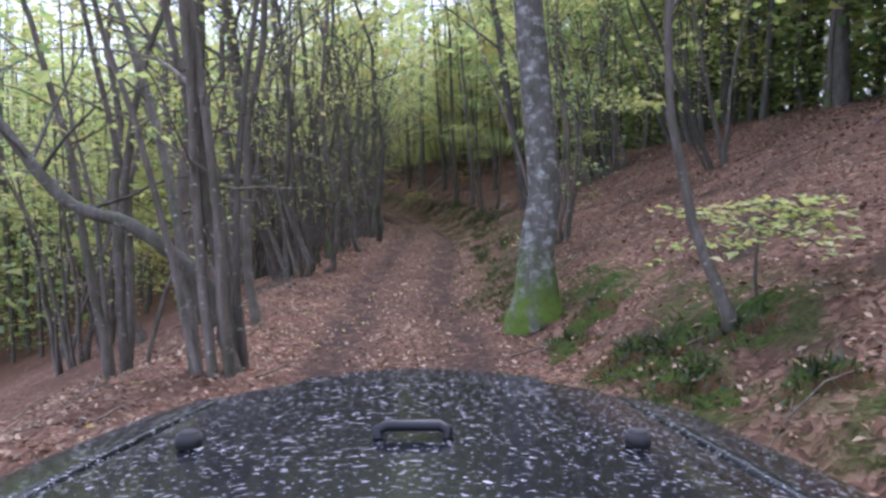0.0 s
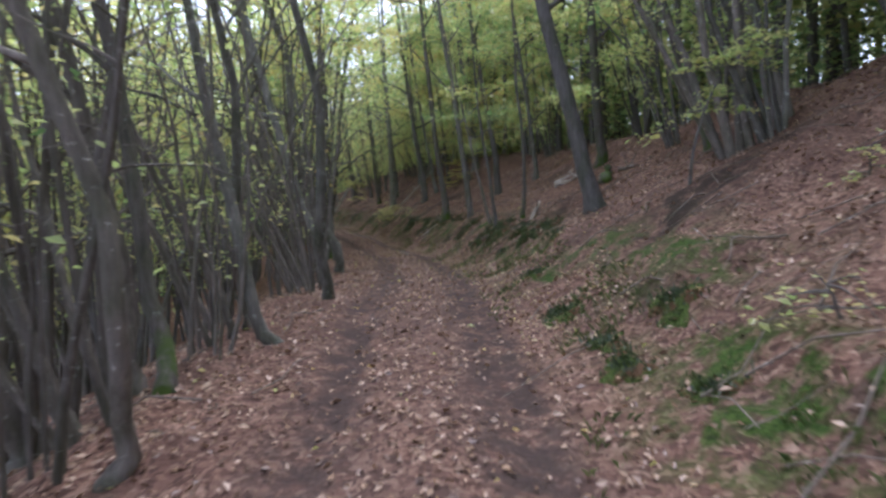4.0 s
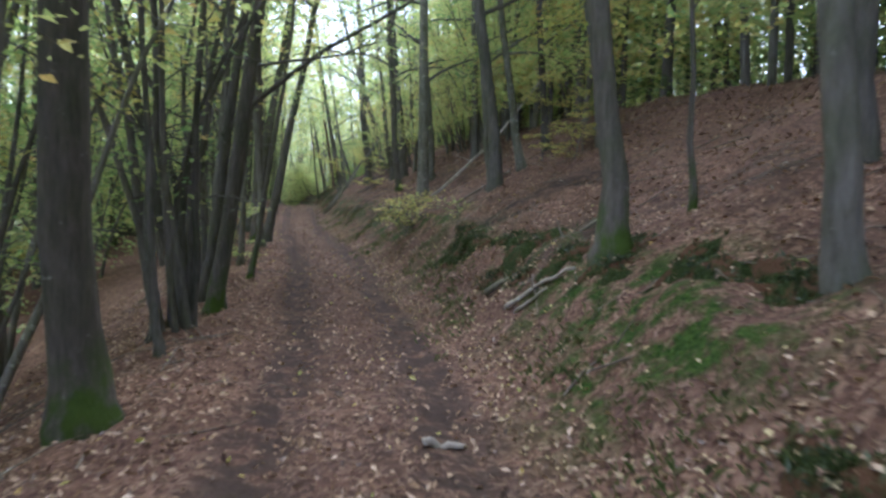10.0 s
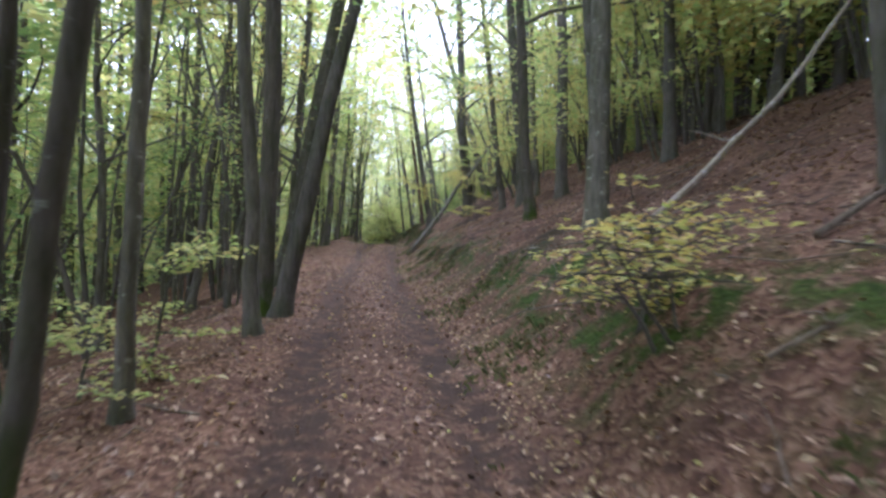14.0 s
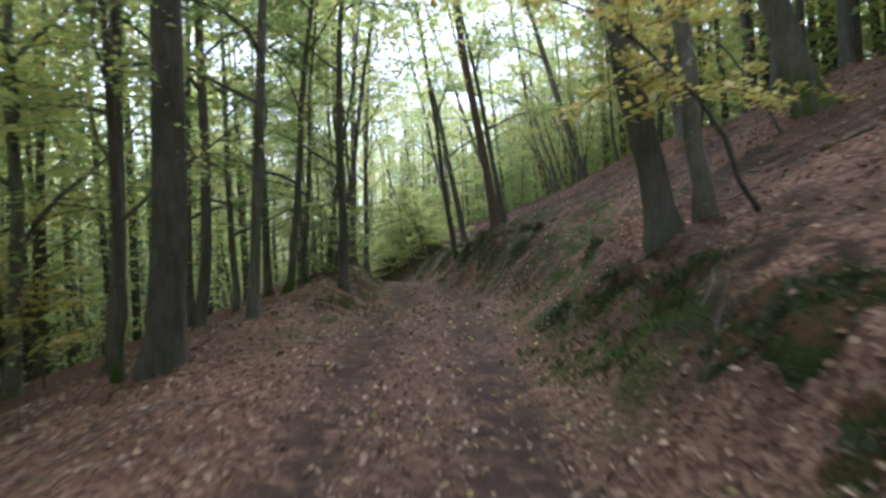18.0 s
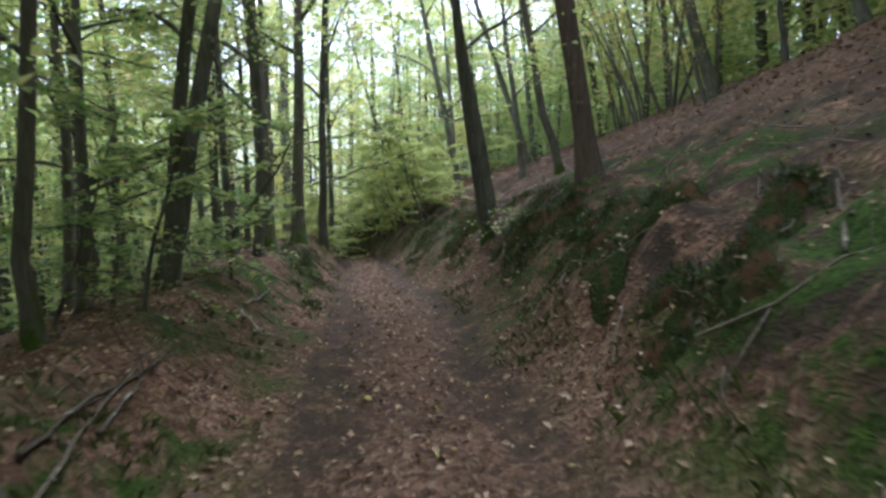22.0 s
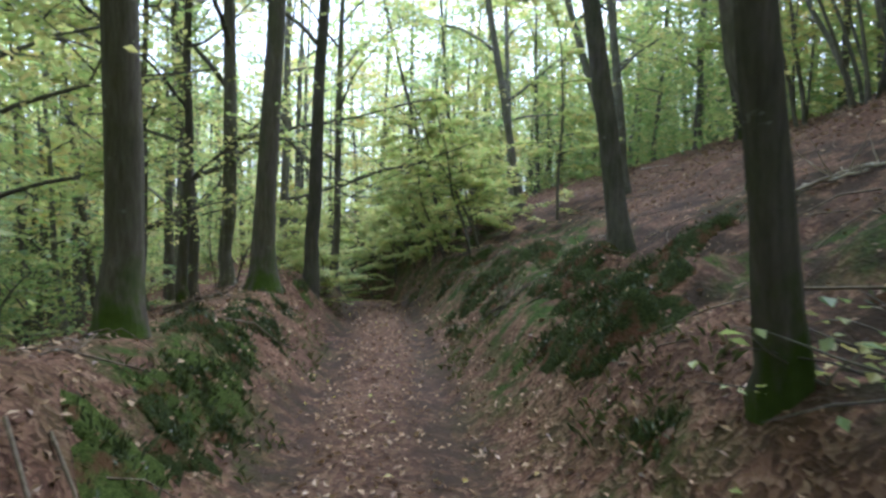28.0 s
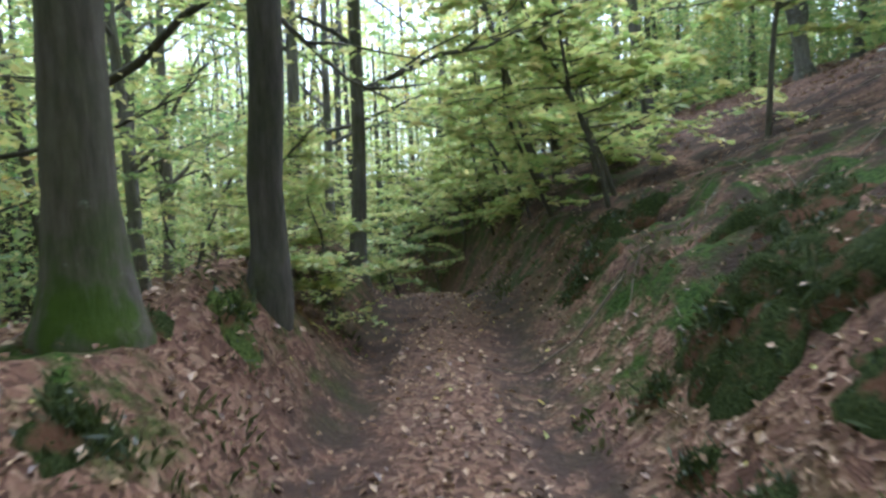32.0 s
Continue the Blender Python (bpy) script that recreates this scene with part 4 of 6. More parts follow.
def plant_wood():
    stock, rng, first = stock_trees(), np.random.default_rng(77), set()
    spots = []
    tries = 0
    while len(spots) < 185 and tries < 9000:
        tries += 1
        kind = rng.random()
        if kind < 0.40:
            s, d = rng.uniform(0, 70), 9.0 + rng.exponential(6)
        elif kind < 0.68:
            s, d = rng.uniform(24, 125), -9.0 - rng.exponential(7)
        elif kind < 0.88:
            s, d = rng.uniform(70, 130), 9.5 + rng.exponential(5)
        else:
            s, d = rng.uniform(120, 160), rng.normal(0, 9)
            if abs(d) < 2.4 and s < 135:
                continue
        if abs(d) > 30:
            continue
        if any((s - a) ** 2 + (d - b) ** 2 < 3.2 for a, b in spots):
            continue
        spots.append((s, d))
    for s, d in spots:
        i = int(rng.integers(0, 12))
        m = Matrix.Translation(spot(s, d)) @ Matrix.Rotation(rng.uniform(0, 6.28), 4, "Z") @ Matrix.Scale(rng.uniform(0.75, 1.15), 4)
        if i not in first:
            first.add(i)
            stock[i].matrix_basis = m
        else:
            ob = copy_thing(stock[i], m)
            ob.matrix_basis = m


plant_wood()


def wood_band(name, seed, trees, leaves, s0, s1, d0, d1, low, tall, spread, size, mats, near=8.0):
    """A stand of the wood farther off: close trunks, each with its own crown of leaves."""
    rng = np.random.default_rng(seed)
    a, b = rng.uniform(s0, s1, trees), rng.uniform(0, 1, trees)
    b = d0 + (d1 - d0) * b ** 1.25 + np.array([3.0 * noise.noise((t * 0.15, seed, 0.0)) for t in a])
    a = a + np.array([5.0 * noise.noise((t * 0.2, seed, 5.0)) for t in b])
    px, py = place(a, b)
    pz = lie(np.clip(a, -20, 168), b)
    far = clear_of_track(np.stack([px, py, pz + 3], 1), near, 90)
    a, b, px, py, pz = a[far], b[far], px[far], py[far], pz[far]
    high, tip = tall * rng.uniform(0.7, 1.15, len(a)), rng.normal(0, 0.6, (len(a), 2))
    stems = [tube(np.array([[x, y, z - 0.4], [x + 0.4 * t[0], y + 0.4 * t[1], z + 0.4 * h], [x + t[0], y + t[1], z + 0.95 * h]]), np.array([0.15, 0.10, 0.03]) * rng.uniform(0.6, 1.4), 5)
             for x, y, z, h, t in zip(px, py, pz, high, tip)]
    v, f = joined(stems)
    tagged(new(name + "_trunks", mesh_of(name + "_trunks", v, f, BARK)), "dark close trunks of the wood farther off", "tree trunks", kind="stuff")
    k = rng.integers(0, len(a), leaves)
    u = rng.beta(1.25, 1.35, leaves)
    wide = spread * np.sin(np.pi * (0.08 + 0.88 * u)) ** 0.6
    off = rng.normal(0, 0.55, (leaves, 2)) * wide[:, None]
    c = np.stack([px[k] + tip[k, 0] * u + off[:, 0], py[k] + tip[k, 1] * u + off[:, 1], pz[k] + low + (high[k] - low) * u], 1)
    ok = clear_of_track(c, near - 1.5, 90)
    for i, mat in enumerate(mats):
        m = ok & (k % len(mats) == i)
        v, f = leaf_blades(rng, c[m], size, 0.5, far=True)
        tagged(new(name + "_foliage", mesh_of(name + "_foliage", v, f, mat, False)), "yellow-green foliage of the wood farther off", "foliage", kind="stuff")


wood_band("far_slope_wood", 41, 400, 70000, 26, 215, -20, -68, 1.0, 26, 4.2, 0.62, (LEAF_GREEN, LEAF_LIME))
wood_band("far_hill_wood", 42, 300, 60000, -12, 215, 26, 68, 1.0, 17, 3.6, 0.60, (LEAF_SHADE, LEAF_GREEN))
wood_band("far_end_wood", 43, 260, 60000, 140, 215, -48, 34, 0.8, 23, 3.6, 0.54, (LEAF_LIME, LEAF_GREEN))
wood_band("hill_wood", 44, 420, 122000, -8, 104, 9.5, 33, 1.2, 15, 2.3, 0.31, (LEAF_GREEN, LEAF_LIME, LEAF_LIME))
wood_band("bend_wood", 48, 310, 40000, 104, 150, 17, 36, 1.2, 13, 2.3, 0.31, (LEAF_LIME, LEAF_GREEN))
wood_band("end_wood", 46, 170, 44000, 120, 168, -24, 16, 0.5, 15, 2.3, 0.26, (LEAF_LIME, LEAF_LIME))
wood_band("slope_wood", 45, 340, 95000, 38, 150, -10, -38, 0.6, 19, 2.6, 0.33, (LEAF_GREEN, LEAF_LIME))


def high_canopy():
    """The closed crowns high over the slope: loose leaves added to shade the ground below."""
    rng = np.random.default_rng(47)
    n = 85000
    s, d = rng.uniform(-8, 100, n), 5.5 + 13 * rng.random(n)
    x, y = place(s, d)
    h = rng.uniform(6.5, 14, n)
    keep = np.array([noise.noise((a * 0.25, b * 0.25, c * 0.8)) for a, b, c in zip(x, y, h)]) > np.interp(s, [38, 50], [-0.2, 0.12])
    z = lie(s, d) + h
    v, f = leaf_blades(rng, np.stack([x, y, z], 1)[keep], 0.27, 0.45, far=True)
    tagged(new("canopy_foliage", mesh_of("canopy_foliage", v, f, LEAF_GREEN, False)), "closed green canopy high over the slope", "foliage", kind="stuff")


high_canopy()


def undergrowth(name, count, s0, s1, d0, d1, low, tall, size, mat, seed, gap=-0.15, near=6.5, high=90):
    """Loose leaves without stems: young growth close under the trees, and canopy layers over them."""
    rng = np.random.default_rng(seed)
    s, d = rng.uniform(s0, s1, count), rng.uniform(d0, d1, count)
    s, d = s + np.array([5.0 * noise.noise((v * 0.25, seed, 0.0)) for v in d]), d + np.array([2.5 * noise.noise((v * 0.15, seed, 3.0)) for v in s])
    x, y = place(s, d)
    h = low + (tall - low) * rng.beta(1.1, 1.7, count)
    keep = np.array([noise.noise((a * 0.35, b * 0.35, c * 1.2 + seed)) for a, b, c in zip(x, y, h)]) > gap
    c = np.stack([x, y, lie(s, d) + h], 1)[keep]
    v, f = leaf_blades(rng, c[clear_of_track(c, near, high)], size, 0.4, far=True)
    tagged(new(name, mesh_of(name, v, f, mat, False)), "loose leaves of young growth and canopy in the wood", "foliage", kind="stuff")


coppice(11.9, 2.85, 3, 6.0, 240, BARK_BROWN, LEAF_GREEN, -0.05, 0.06)
coppice(13.0, 3.0, 3, 6.0, 240, BARK_BROWN, LEAF_GREEN, -0.12, 0.06)

undergrowth("slope_undergrowth", 80000, 36, 135, -26, -5.5, 0.15, 7.5, 0.17, LEAF_GREEN, 61, -0.1, 5.0)
# hill growth in the darkened leaf colour, to look shaded
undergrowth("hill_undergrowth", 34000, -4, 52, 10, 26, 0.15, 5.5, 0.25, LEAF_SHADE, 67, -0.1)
undergrowth("crest_undergrowth", 60000, 50, 112, 11, 34, 0.15, 8.0, 0.27, LEAF_GREEN, 62, -0.25)
undergrowth("track_canopy", 105000, 24, 98, -18, 0.5, 7.0, 18.0, 0.25, LEAF_LIME, 65, -0.16, 0.0)
undergrowth("hill_thicket", 45000, -6, 44, 9.5, 21, 0.1, 5.5, 0.21, LEAF_GREEN, 68, -0.38)
undergrowth("crest_thicket", 52000, 44, 108, 9.5, 21, 0.1, 5.5, 0.21, LEAF_LIME, 69, -0.38)
undergrowth("slope_canopy", 26000, 74, 112, -15, 2.0, 6.5, 15.0, 0.20, LEAF_LIME, 70, -0.05, 0.0)
undergrowth("bend_thicket", 42000, 101, 126, 9.5, 18, 0.1, 7.0, 0.20, LEAF_GREEN, 71, -0.3)
# darkened leaves mostly out of view, added overhead to shade the hill slope
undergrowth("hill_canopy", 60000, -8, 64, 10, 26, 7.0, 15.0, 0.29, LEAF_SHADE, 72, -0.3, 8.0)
undergrowth("bend_canopy", 9000, 82, 97, 1.0, 8.0, 7.5, 15.0, 0.20, LEAF_LIME, 73, -0.1, 0.0)
undergrowth("slope_saplings", 22000, 49, 67, 4.2, 11, 1.8, 9.0, 0.15, LEAF_LIME, 74, -0.05, 3.8)
undergrowth("hill_saplings", 38000, 34, 84, 6.5, 14, 1.4, 7.0, 0.14, LEAF_YELLOW, 66, 0.0, 5.5)
undergrowth("end_undergrowth", 60000, 121, 160, -16, 14, 0.15, 7.0, 0.20, LEAF_LIME, 63)


# ---- saplings, leafy sprays and bushes ----
def sapling(s, d, height, leaves, leaf_mat, lean=0.0, wide=0.9, label="", low=0.15, leaf_size=0.085, stems=1):
    """A young beech: thin stems with flat sprays of leaves."""
    TREE_COUNT[0] += 1
    rng = np.random.default_rng(8000 + TREE_COUNT[0])
    at, right = spot(s, d), side_way(s)
    ob = thing("beech_sapling", at, label or "young beech with flat sprays of yellow-green leaves", "sapling")
    places = []
    for j in range(stems):
        way = np.append(right * (lean + rng.normal(0, 0.15)), 1.0)
        pts, rr = bough(rng, (rng.normal(0, 0.1), rng.normal(0, 0.1), -0.1), way, height * rng.uniform(0.8, 1.1), 0.012 + 0.006 * height, 0.02, 8)
        v, f = tube(pts, rr, 6)
        piece("stem", mesh_of("stem", v, [f], BARK), ob)
        for i in range(int(7 + 2 * height)):
            q = rng.uniform(low, 1.0)
            base = np.array([np.interp(q * 8, np.arange(9), pts[:, k]) for k in range(3)])
            a = i * 2.4 + rng.random()
            tp, tr = bough(rng, base, (math.cos(a), math.sin(a), rng.uniform(-0.05, 0.4)), wide * rng.uniform(0.5, 1.15) * (1.2 - 0.6 * q), 0.007 + 0.002 * height, 0.05, 5)
            v, f = tube(tp, tr, 4)
            piece("twig", mesh_of("twig", v, [f], BARK), ob)
            places.append(tp)
    flat = np.array(places)
    k = rng.integers(0, len(flat), leaves)
    u = rng.random(leaves) ** 0.7 * 4.999
    lo = u.astype(int)
    c = flat[k, lo] + (flat[k, lo + 1] - flat[k, lo]) * (u - lo)[:, None]
    c = c + rng.standard_normal((leaves, 3)) * np.array([0.10, 0.10, 0.025])
    c = c[clear_of_track(c + np.array(at), 1.3, 3.2)]
    v, f = leaf_blades(rng, c, leaf_size, 0.3)
    piece("leaves", mesh_of("leaves", v, f, leaf_mat, False), ob)
    return ob


sapling(4.8, 2.9, 1.05, 380, LEAF_LIME, wide=1.1, low=0.6)
sapling(14.0, 2.75, 0.35, 60, LEAF_LIME, wide=0.5, leaf_size=0.07, label="small beech seedling among fallen leaves")
sapling(16.2, 4.4, 0.4, 60, LEAF_LIME, wide=0.5, leaf_size=0.07, label="small beech seedling among fallen leaves")
sapling(44.3, 2.9, 0.4, 70, LEAF_LIME, wide=0.5, leaf_size=0.07, label="small pale green seedling on the bank")
sapling(19.5, 4.2, 2.7, 700, LEAF_LIME, lean=-0.2, wide=1.3, low=0.5)
sapling(45.7, 2.0, 1.0, 480, LEAF_YELLOW, lean=-0.5, wide=1.25, low=0.4, label="low arching bush of yellow and lime beech leaves", stems=3)
sapling(46.4, 2.3, 0.9, 260, LEAF_YELLOW, lean=-0.3, wide=1.1, stems=2)
sapling(46.2, 2.11, 1.0, 170, LEAF_YELLOW, stems=2)
sapling(45.6, 5.36, 2.2, 700, LEAF_YELLOW, wide=1.2)
sapling(44.6, 6.05, 1.8, 600, LEAF_YELLOW, wide=1.3)
sapling(44.4, 5.53, 1.6, 500, LEAF_YELLOW, wide=1.2)
sapling(48.4, -2.30, 1.4, 500, LEAF_LIME, wide=1.1)
sapling(47.6, -2.52, 1.2, 400, LEAF_LIME, wide=1.1)
sapling(73.1, -4.23, 2.4, 1000, LEAF_LIME, wide=1.4, lean=0.1)
sapling(65.2, -3.49, 1.8, 700, LEAF_YELLOW, wide=1.3)
sapling(72.4, -4.91, 2.2, 900, LEAF_LIME, wide=1.3)
sapling(70.8, -4.44, 2.0, 800, LEAF_LIME, wide=1.4)
sapling(67.0, 4.0, 3.0, 1200, LEAF_YELLOW, lean=-0.3, wide=1.5)
sapling(70.5, 4.6, 3.4, 1400, LEAF_LIME, lean=-0.4, wide=1.6, low=0.4)
sapling(75.2, 3.3, 3.2, 1300, LEAF_YELLOW, lean=-0.15, wide=1.4, low=0.35)
sapling(78.5, 5.5, 3.0, 1200, LEAF_YELLOW, lean=-0.25, wide=1.6)
sapling(78.0, -5.25, 2.6, 1200, LEAF_YELLOW, wide=1.4)
sapling(89.2, -3.84, 2.6, 1500, LEAF_GREEN, wide=1.5)
sapling(90.0, -3.54, 2.8, 1500, LEAF_GREEN, wide=1.5)
sapling(88.2, -2.42, 2.4, 1300, LEAF_GREEN, wide=1.4)
sapling(90.6, -2.16, 2.6, 1300, LEAF_GREEN, wide=1.4)
sapling(92.7, 1.87, 0.3, 40, LEAF_LIME, wide=0.6)
sapling(92.9, 2.16, 0.5, 40, LEAF_GREEN, wide=0.7)
sapling(92.3, 2.02, 0.5, 60, LEAF_GREEN, wide=0.7)
sapling(112.0, -10.34, 1.6, 600, LEAF_GREEN, wide=1.2)
sapling(103.6, -1.5, 1.5, 1500, LEAF_LIME, lean=0.15, wide=0.8, low=0.03)
sapling(104.6, -1.3, 1.4, 1500, LEAF_LIME, lean=0.1, wide=0.8, low=0.03)
sapling(105.5, -2.6, 2.6, 1500, LEAF_LIME, wide=1.1, low=0.06)
sapling(107.5, -3.6, 3.0, 1800, LEAF_LIME, wide=1.3, low=0.06)
sapling(109.5, -4.4, 3.2, 1800, LEAF_GREEN, wide=1.4, low=0.06)
sapling(104.5, -5.0, 2.6, 1500, LEAF_GREEN, wide=1.3, low=0.06)
sapling(106.5, -2.2, 2.2, 1300, LEAF_LIME, wide=1.2)
sapling(110.5, -2.0, 2.6, 1500, LEAF_LIME, wide=1.4, low=0.08)
sapling(101.0, -5.2, 2.4, 1200, LEAF_GREEN, wide=1.4)
sapling(98.5, -5.0, 2.0, 1000, LEAF_GREEN, wide=1.3)


def green_bank():
    """The thick young growth that hangs over the bend of the track."""
    rng = np.random.default_rng(21)
    for i in range(26):
        s = 106 + 18 * (i + rng.random()) / 26
        d = rng.uniform(2.6, 6.5) if i % 3 else rng.uniform(2.0, 3.0)
        sapling(s, d, rng.uniform(3.5, 6.0), 1700, LEAF_LIME, lean=-0.24, wide=2.0, low=0.05, leaf_size=0.16, label="dense young beech with bright green leaves over the track")
    for i in range(16):
        sapling(114 + 1.2 * i, rng.uniform(-2.0, 3.6), rng.uniform(3.2, 5.2), 2300, (LEAF_GREEN, LEAF_LIME)[i % 2], wide=1.4, low=0.03, leaf_size=0.12, label="low young beech growing where the track bends away")
    for i in range(8):
        sapling(119 + 3 * i, rng.uniform(-3.0, 0.4) - 2.0, rng.uniform(2.5, 4.0), 2200, LEAF_LIME, wide=1.6, low=0.06, leaf_size=0.12)


green_bank()
sapling(104.0, -1.15, 1.15, 420, LEAF_LIME, lean=0.05, wide=0.6, low=0.05, leaf_size=0.07, label="small yellow-green beech seedling beside the mossy trunk")
coppice(39.9, -2.30, 8, 8.5, 500, BARK, LEAF_GREEN, -0.04, 0.12, 0.20)
coppice(43.3, -2.45, 6, 8.5, 400, BARK, LEAF_GREEN, 0.05, 0.11, 0.18)
tree(29.71, 2.80, 0.10, -0.20, mat=BARK_BROWN, first=0.3, leaves=300)


# ---- fallen wood, poles and bare roots ----
def stick(name, label, points, dia, mat=None, twigs=0, cat="branch"):
    """A bar of wood through points given as s, d and height over the ground."""
    TREE_COUNT[0] += 1
    rng = np.random.default_rng(9000 + TREE_COUNT[0])
    p = np.array([np.array(spot(s, d)) + np.array([0, 0, h]) for s, d, h in points])
    u = np.linspace(0, len(p) - 1, 4 * len(p))
    q = np.stack([np.interp(u, np.arange(len(p)), p[:, k]) for k in range(3)], 1)
    q[1:-1] += rng.standard_normal((len(q) - 2, 3)) * dia * 0.22
    ob = thing(name, q[0], label, cat)
    v, f = tube(q - q[0], dia / 2 * np.linspace(1.1, 0.6, len(q)) * (1 + 0.08 * rng.standard_normal(len(q))), 8, 0.06, rng)
    n = len(v)
    caps = [np.arange(8)[None, ::-1], np.arange(n - 8, n)[None]]
    piece("shaft", mesh_of("shaft", v, [f] + caps, mat or DEADWOOD), ob)
    for i in range(twigs):
        k = rng.integers(2, len(q) - 1)
        a = rng.standard_normal(3)
        a[2] = abs(a[2]) + 0.3
        tp, tr = bough(rng, q[k] - q[0], a, rng.uniform(0.25, 0.7), dia * 0.22, 0.02, 4)
        v, f = tube(tp, tr, 5)
        piece("twig", mesh_of("twig", v, [f], mat or DEADWOOD), ob)
    return ob


stick("leaning_log", "grey dead trunk leaning from the bank over the slope", [(68.6, 1.45, 0.0), (70.0, 5.3, 3.0)], 0.19, BARK_LICHEN, 5, "log")
stick("leaning_pole", "thin pale dead pole leaning against trees on the slope", [(49.0, 3.3, 0.05), (49.6, 5.2, 0.8), (50.4, 7.6, 2.2)], 0.09, DEADWOOD_PALE, 2, "log")
stick("fallen_branch", "pale forked dead branch lying on the bank", [(38.1, 1.78, 0.04), (37.95, 2.1, 0.05), (37.5, 2.4, 0.05)], 0.055, DEADWOOD_PALE, 1, "branch")
stick("fallen_branch", "pale dead branch lying beside the forked one", [(37.95, 1.85, 0.04), (37.7, 2.15, 0.05)], 0.04, DEADWOOD_PALE, 0, "branch")
stick("fallen_log", "dark mossy log lying slantwise down the bank", [(39.2, 1.85, 0.05), (38.55, 3.2, 0.08)], 0.09, BARK_BROWN, 2, "log")
stick("fallen_log", "pale dead log on the leafy slope", [(29.01, 4.66, 0.08), (28.60, 5.47, 0.08)], 0.120, DEADWOOD_PALE, 1, "log")
stick("wood_stub", "pale barkless stub of dead wood on the bank", [(25.99, 3.01, 0.03), (26.34, 3.39, 0.35)], 0.110, DEADWOOD_PALE, 0, "log")
stick("fallen_branch", "dark dead branch across the slope", [(26.35, 5.60, 0.05), (25.64, 5.80, 0.05)], 0.100, DEADWOOD, 3, "branch")
stick("tree_stump", "dark rotten stump on the leafy slope", [(25.57, 4.89, 0.00), (25.83, 5.13, 0.30)], 0.300, BARK_MOSSY, 0, "stump")
stick("fallen_branch", "thin bare stick lying on leaves", [(12.02, 2.59, 0.05), (11.11, 2.36, 0.05)], 0.030, DEADWOOD_PALE, 0, "branch")
stick("fallen_branch", "bare stick on the slope", [(29.62, 4.87, 0.05), (29.03, 5.66, 0.05)], 0.060, DEADWOOD_PALE, 1, "branch")
stick("fallen_branch", "heap of bare sticks under the trees", [(25.75, 2.27, 0.05), (25.69, 3.30, 0.05)], 0.050, DEADWOOD, 4, "branch")
stick("fallen_branch", "bare stick by the track edge", [(28.22, 2.13, 0.05), (24.77, 3.12, 0.05)], 0.050, DEADWOOD, 4, "branch")
stick("fallen_log", "rotting branch on the slope", [(13.59, -3.38, 0.05), (11.93, -2.23, 0.05)], 0.100, DEADWOOD, 1, "log")
stick("fallen_log", "pale log lying down the slope below the trees", [(41.64, -8.88, 0.06), (38.43, -6.14, 0.06)], 0.110, DEADWOOD_PALE, 2, "log")
stick("wood_chip", "pale split piece of wood lying on the track", [(35.08, 0.35, 0.03), (35.12, 0.66, 0.03)], 0.070, DEADWOOD_PALE, 0, "branch")
stick("fallen_branch", "broken stick on the leafy verge", [(62.08, -2.33, 0.05), (65.29, -3.08, 0.05)], 0.060, DEADWOOD_PALE, 0, "branch")
stick("fallen_branch", "dead branch on the slope", [(45.98, 3.25, 0.05), (46.33, 4.80, 0.05)], 0.060, DEADWOOD, 2, "branch")
stick("fallen_branch", "thin dead branch on the bank", [(85.47, 2.42, 0.05), (86.69, 3.27, 0.05)], 0.030, DEADWOOD, 0, "branch")
stick("fallen_branch", "bare twisted branch on leaves", [(86.19, 3.35, 0.05), (85.89, 3.61, 0.05), (85.40, 3.61, 0.05)], 0.050, DEADWOOD, 0, "branch")
stick("fallen_branch", "dry branch on the verge", [(89.48, -1.83, 0.05), (89.22, -1.55, 0.05), (89.37, -1.29, 0.05)], 0.040, DEADWOOD_PALE, 2, "branch")
stick("fallen_branch", "long dry branch on the verge", [(85.49, -2.04, 0.05), (86.22, -2.08, 0.05), (87.53, -1.91, 0.05)], 0.035, DEADWOOD, 4, "branch")
stick("fallen_branch", "long dry branch beside the verge", [(85.98, -1.87, 0.05), (86.61, -1.95, 0.05), (87.75, -2.01, 0.05)], 0.028, DEADWOOD, 3, "branch")
stick("fallen_branch", "grey branch on the mossy verge", [(84.99, -1.81, 0.05), (86.14, -1.97, 0.05), (87.70, -2.08, 0.05)], 0.030, DEADWOOD, 3, "branch")
stick("fallen_branch", "pale branch on the verge", [(89.69, -1.87, 0.05), (90.50, -1.75, 0.05), (91.11, -1.70, 0.05)], 0.035, DEADWOOD_PALE, 2, "branch")
stick("fallen_branch", "pale stick lying at the foot of the bank", [(89.87, 1.06, 0.05), (89.56, 1.30, 0.05), (89.06, 1.50, 0.05)], 0.030, DEADWOOD, 0, "branch")
stick("bare_root", "pale bare root hanging down the cut bank", [(92.22, 3.34, 0.10), (92.33, 3.17, 0.12), (91.10, 2.39, 0.10), (90.82, 2.11, 0.08), (90.53, 1.89, 0.02)], 0.060, DEADWOOD, 1, "root")
stick("bare_root", "bare root on the cut bank", [(92.19, 3.91, 0.10), (90.96, 3.16, 0.05)], 0.050, DEADWOOD, 0, "root")
stick("bare_root", "thin bare root on the bank", [(93.11, 3.10, 0.05), (90.71, 2.16, 0.05)], 0.030, DEADWOOD, 1, "root")
stick("bare_root", "thin bare root crossing moss", [(86.76, 3.15, 0.05), (86.38, 2.68, 0.05), (86.10, 2.45, 0.05)], 0.030, DEADWOOD, 1, "root")
stick("fallen_branch", "forked dry stick against the bank", [(92.22, 1.92, 0.05), (92.79, 2.28, 0.05), (93.55, 2.78, 0.05)], 0.035, DEADWOOD_PALE, 2, "branch")
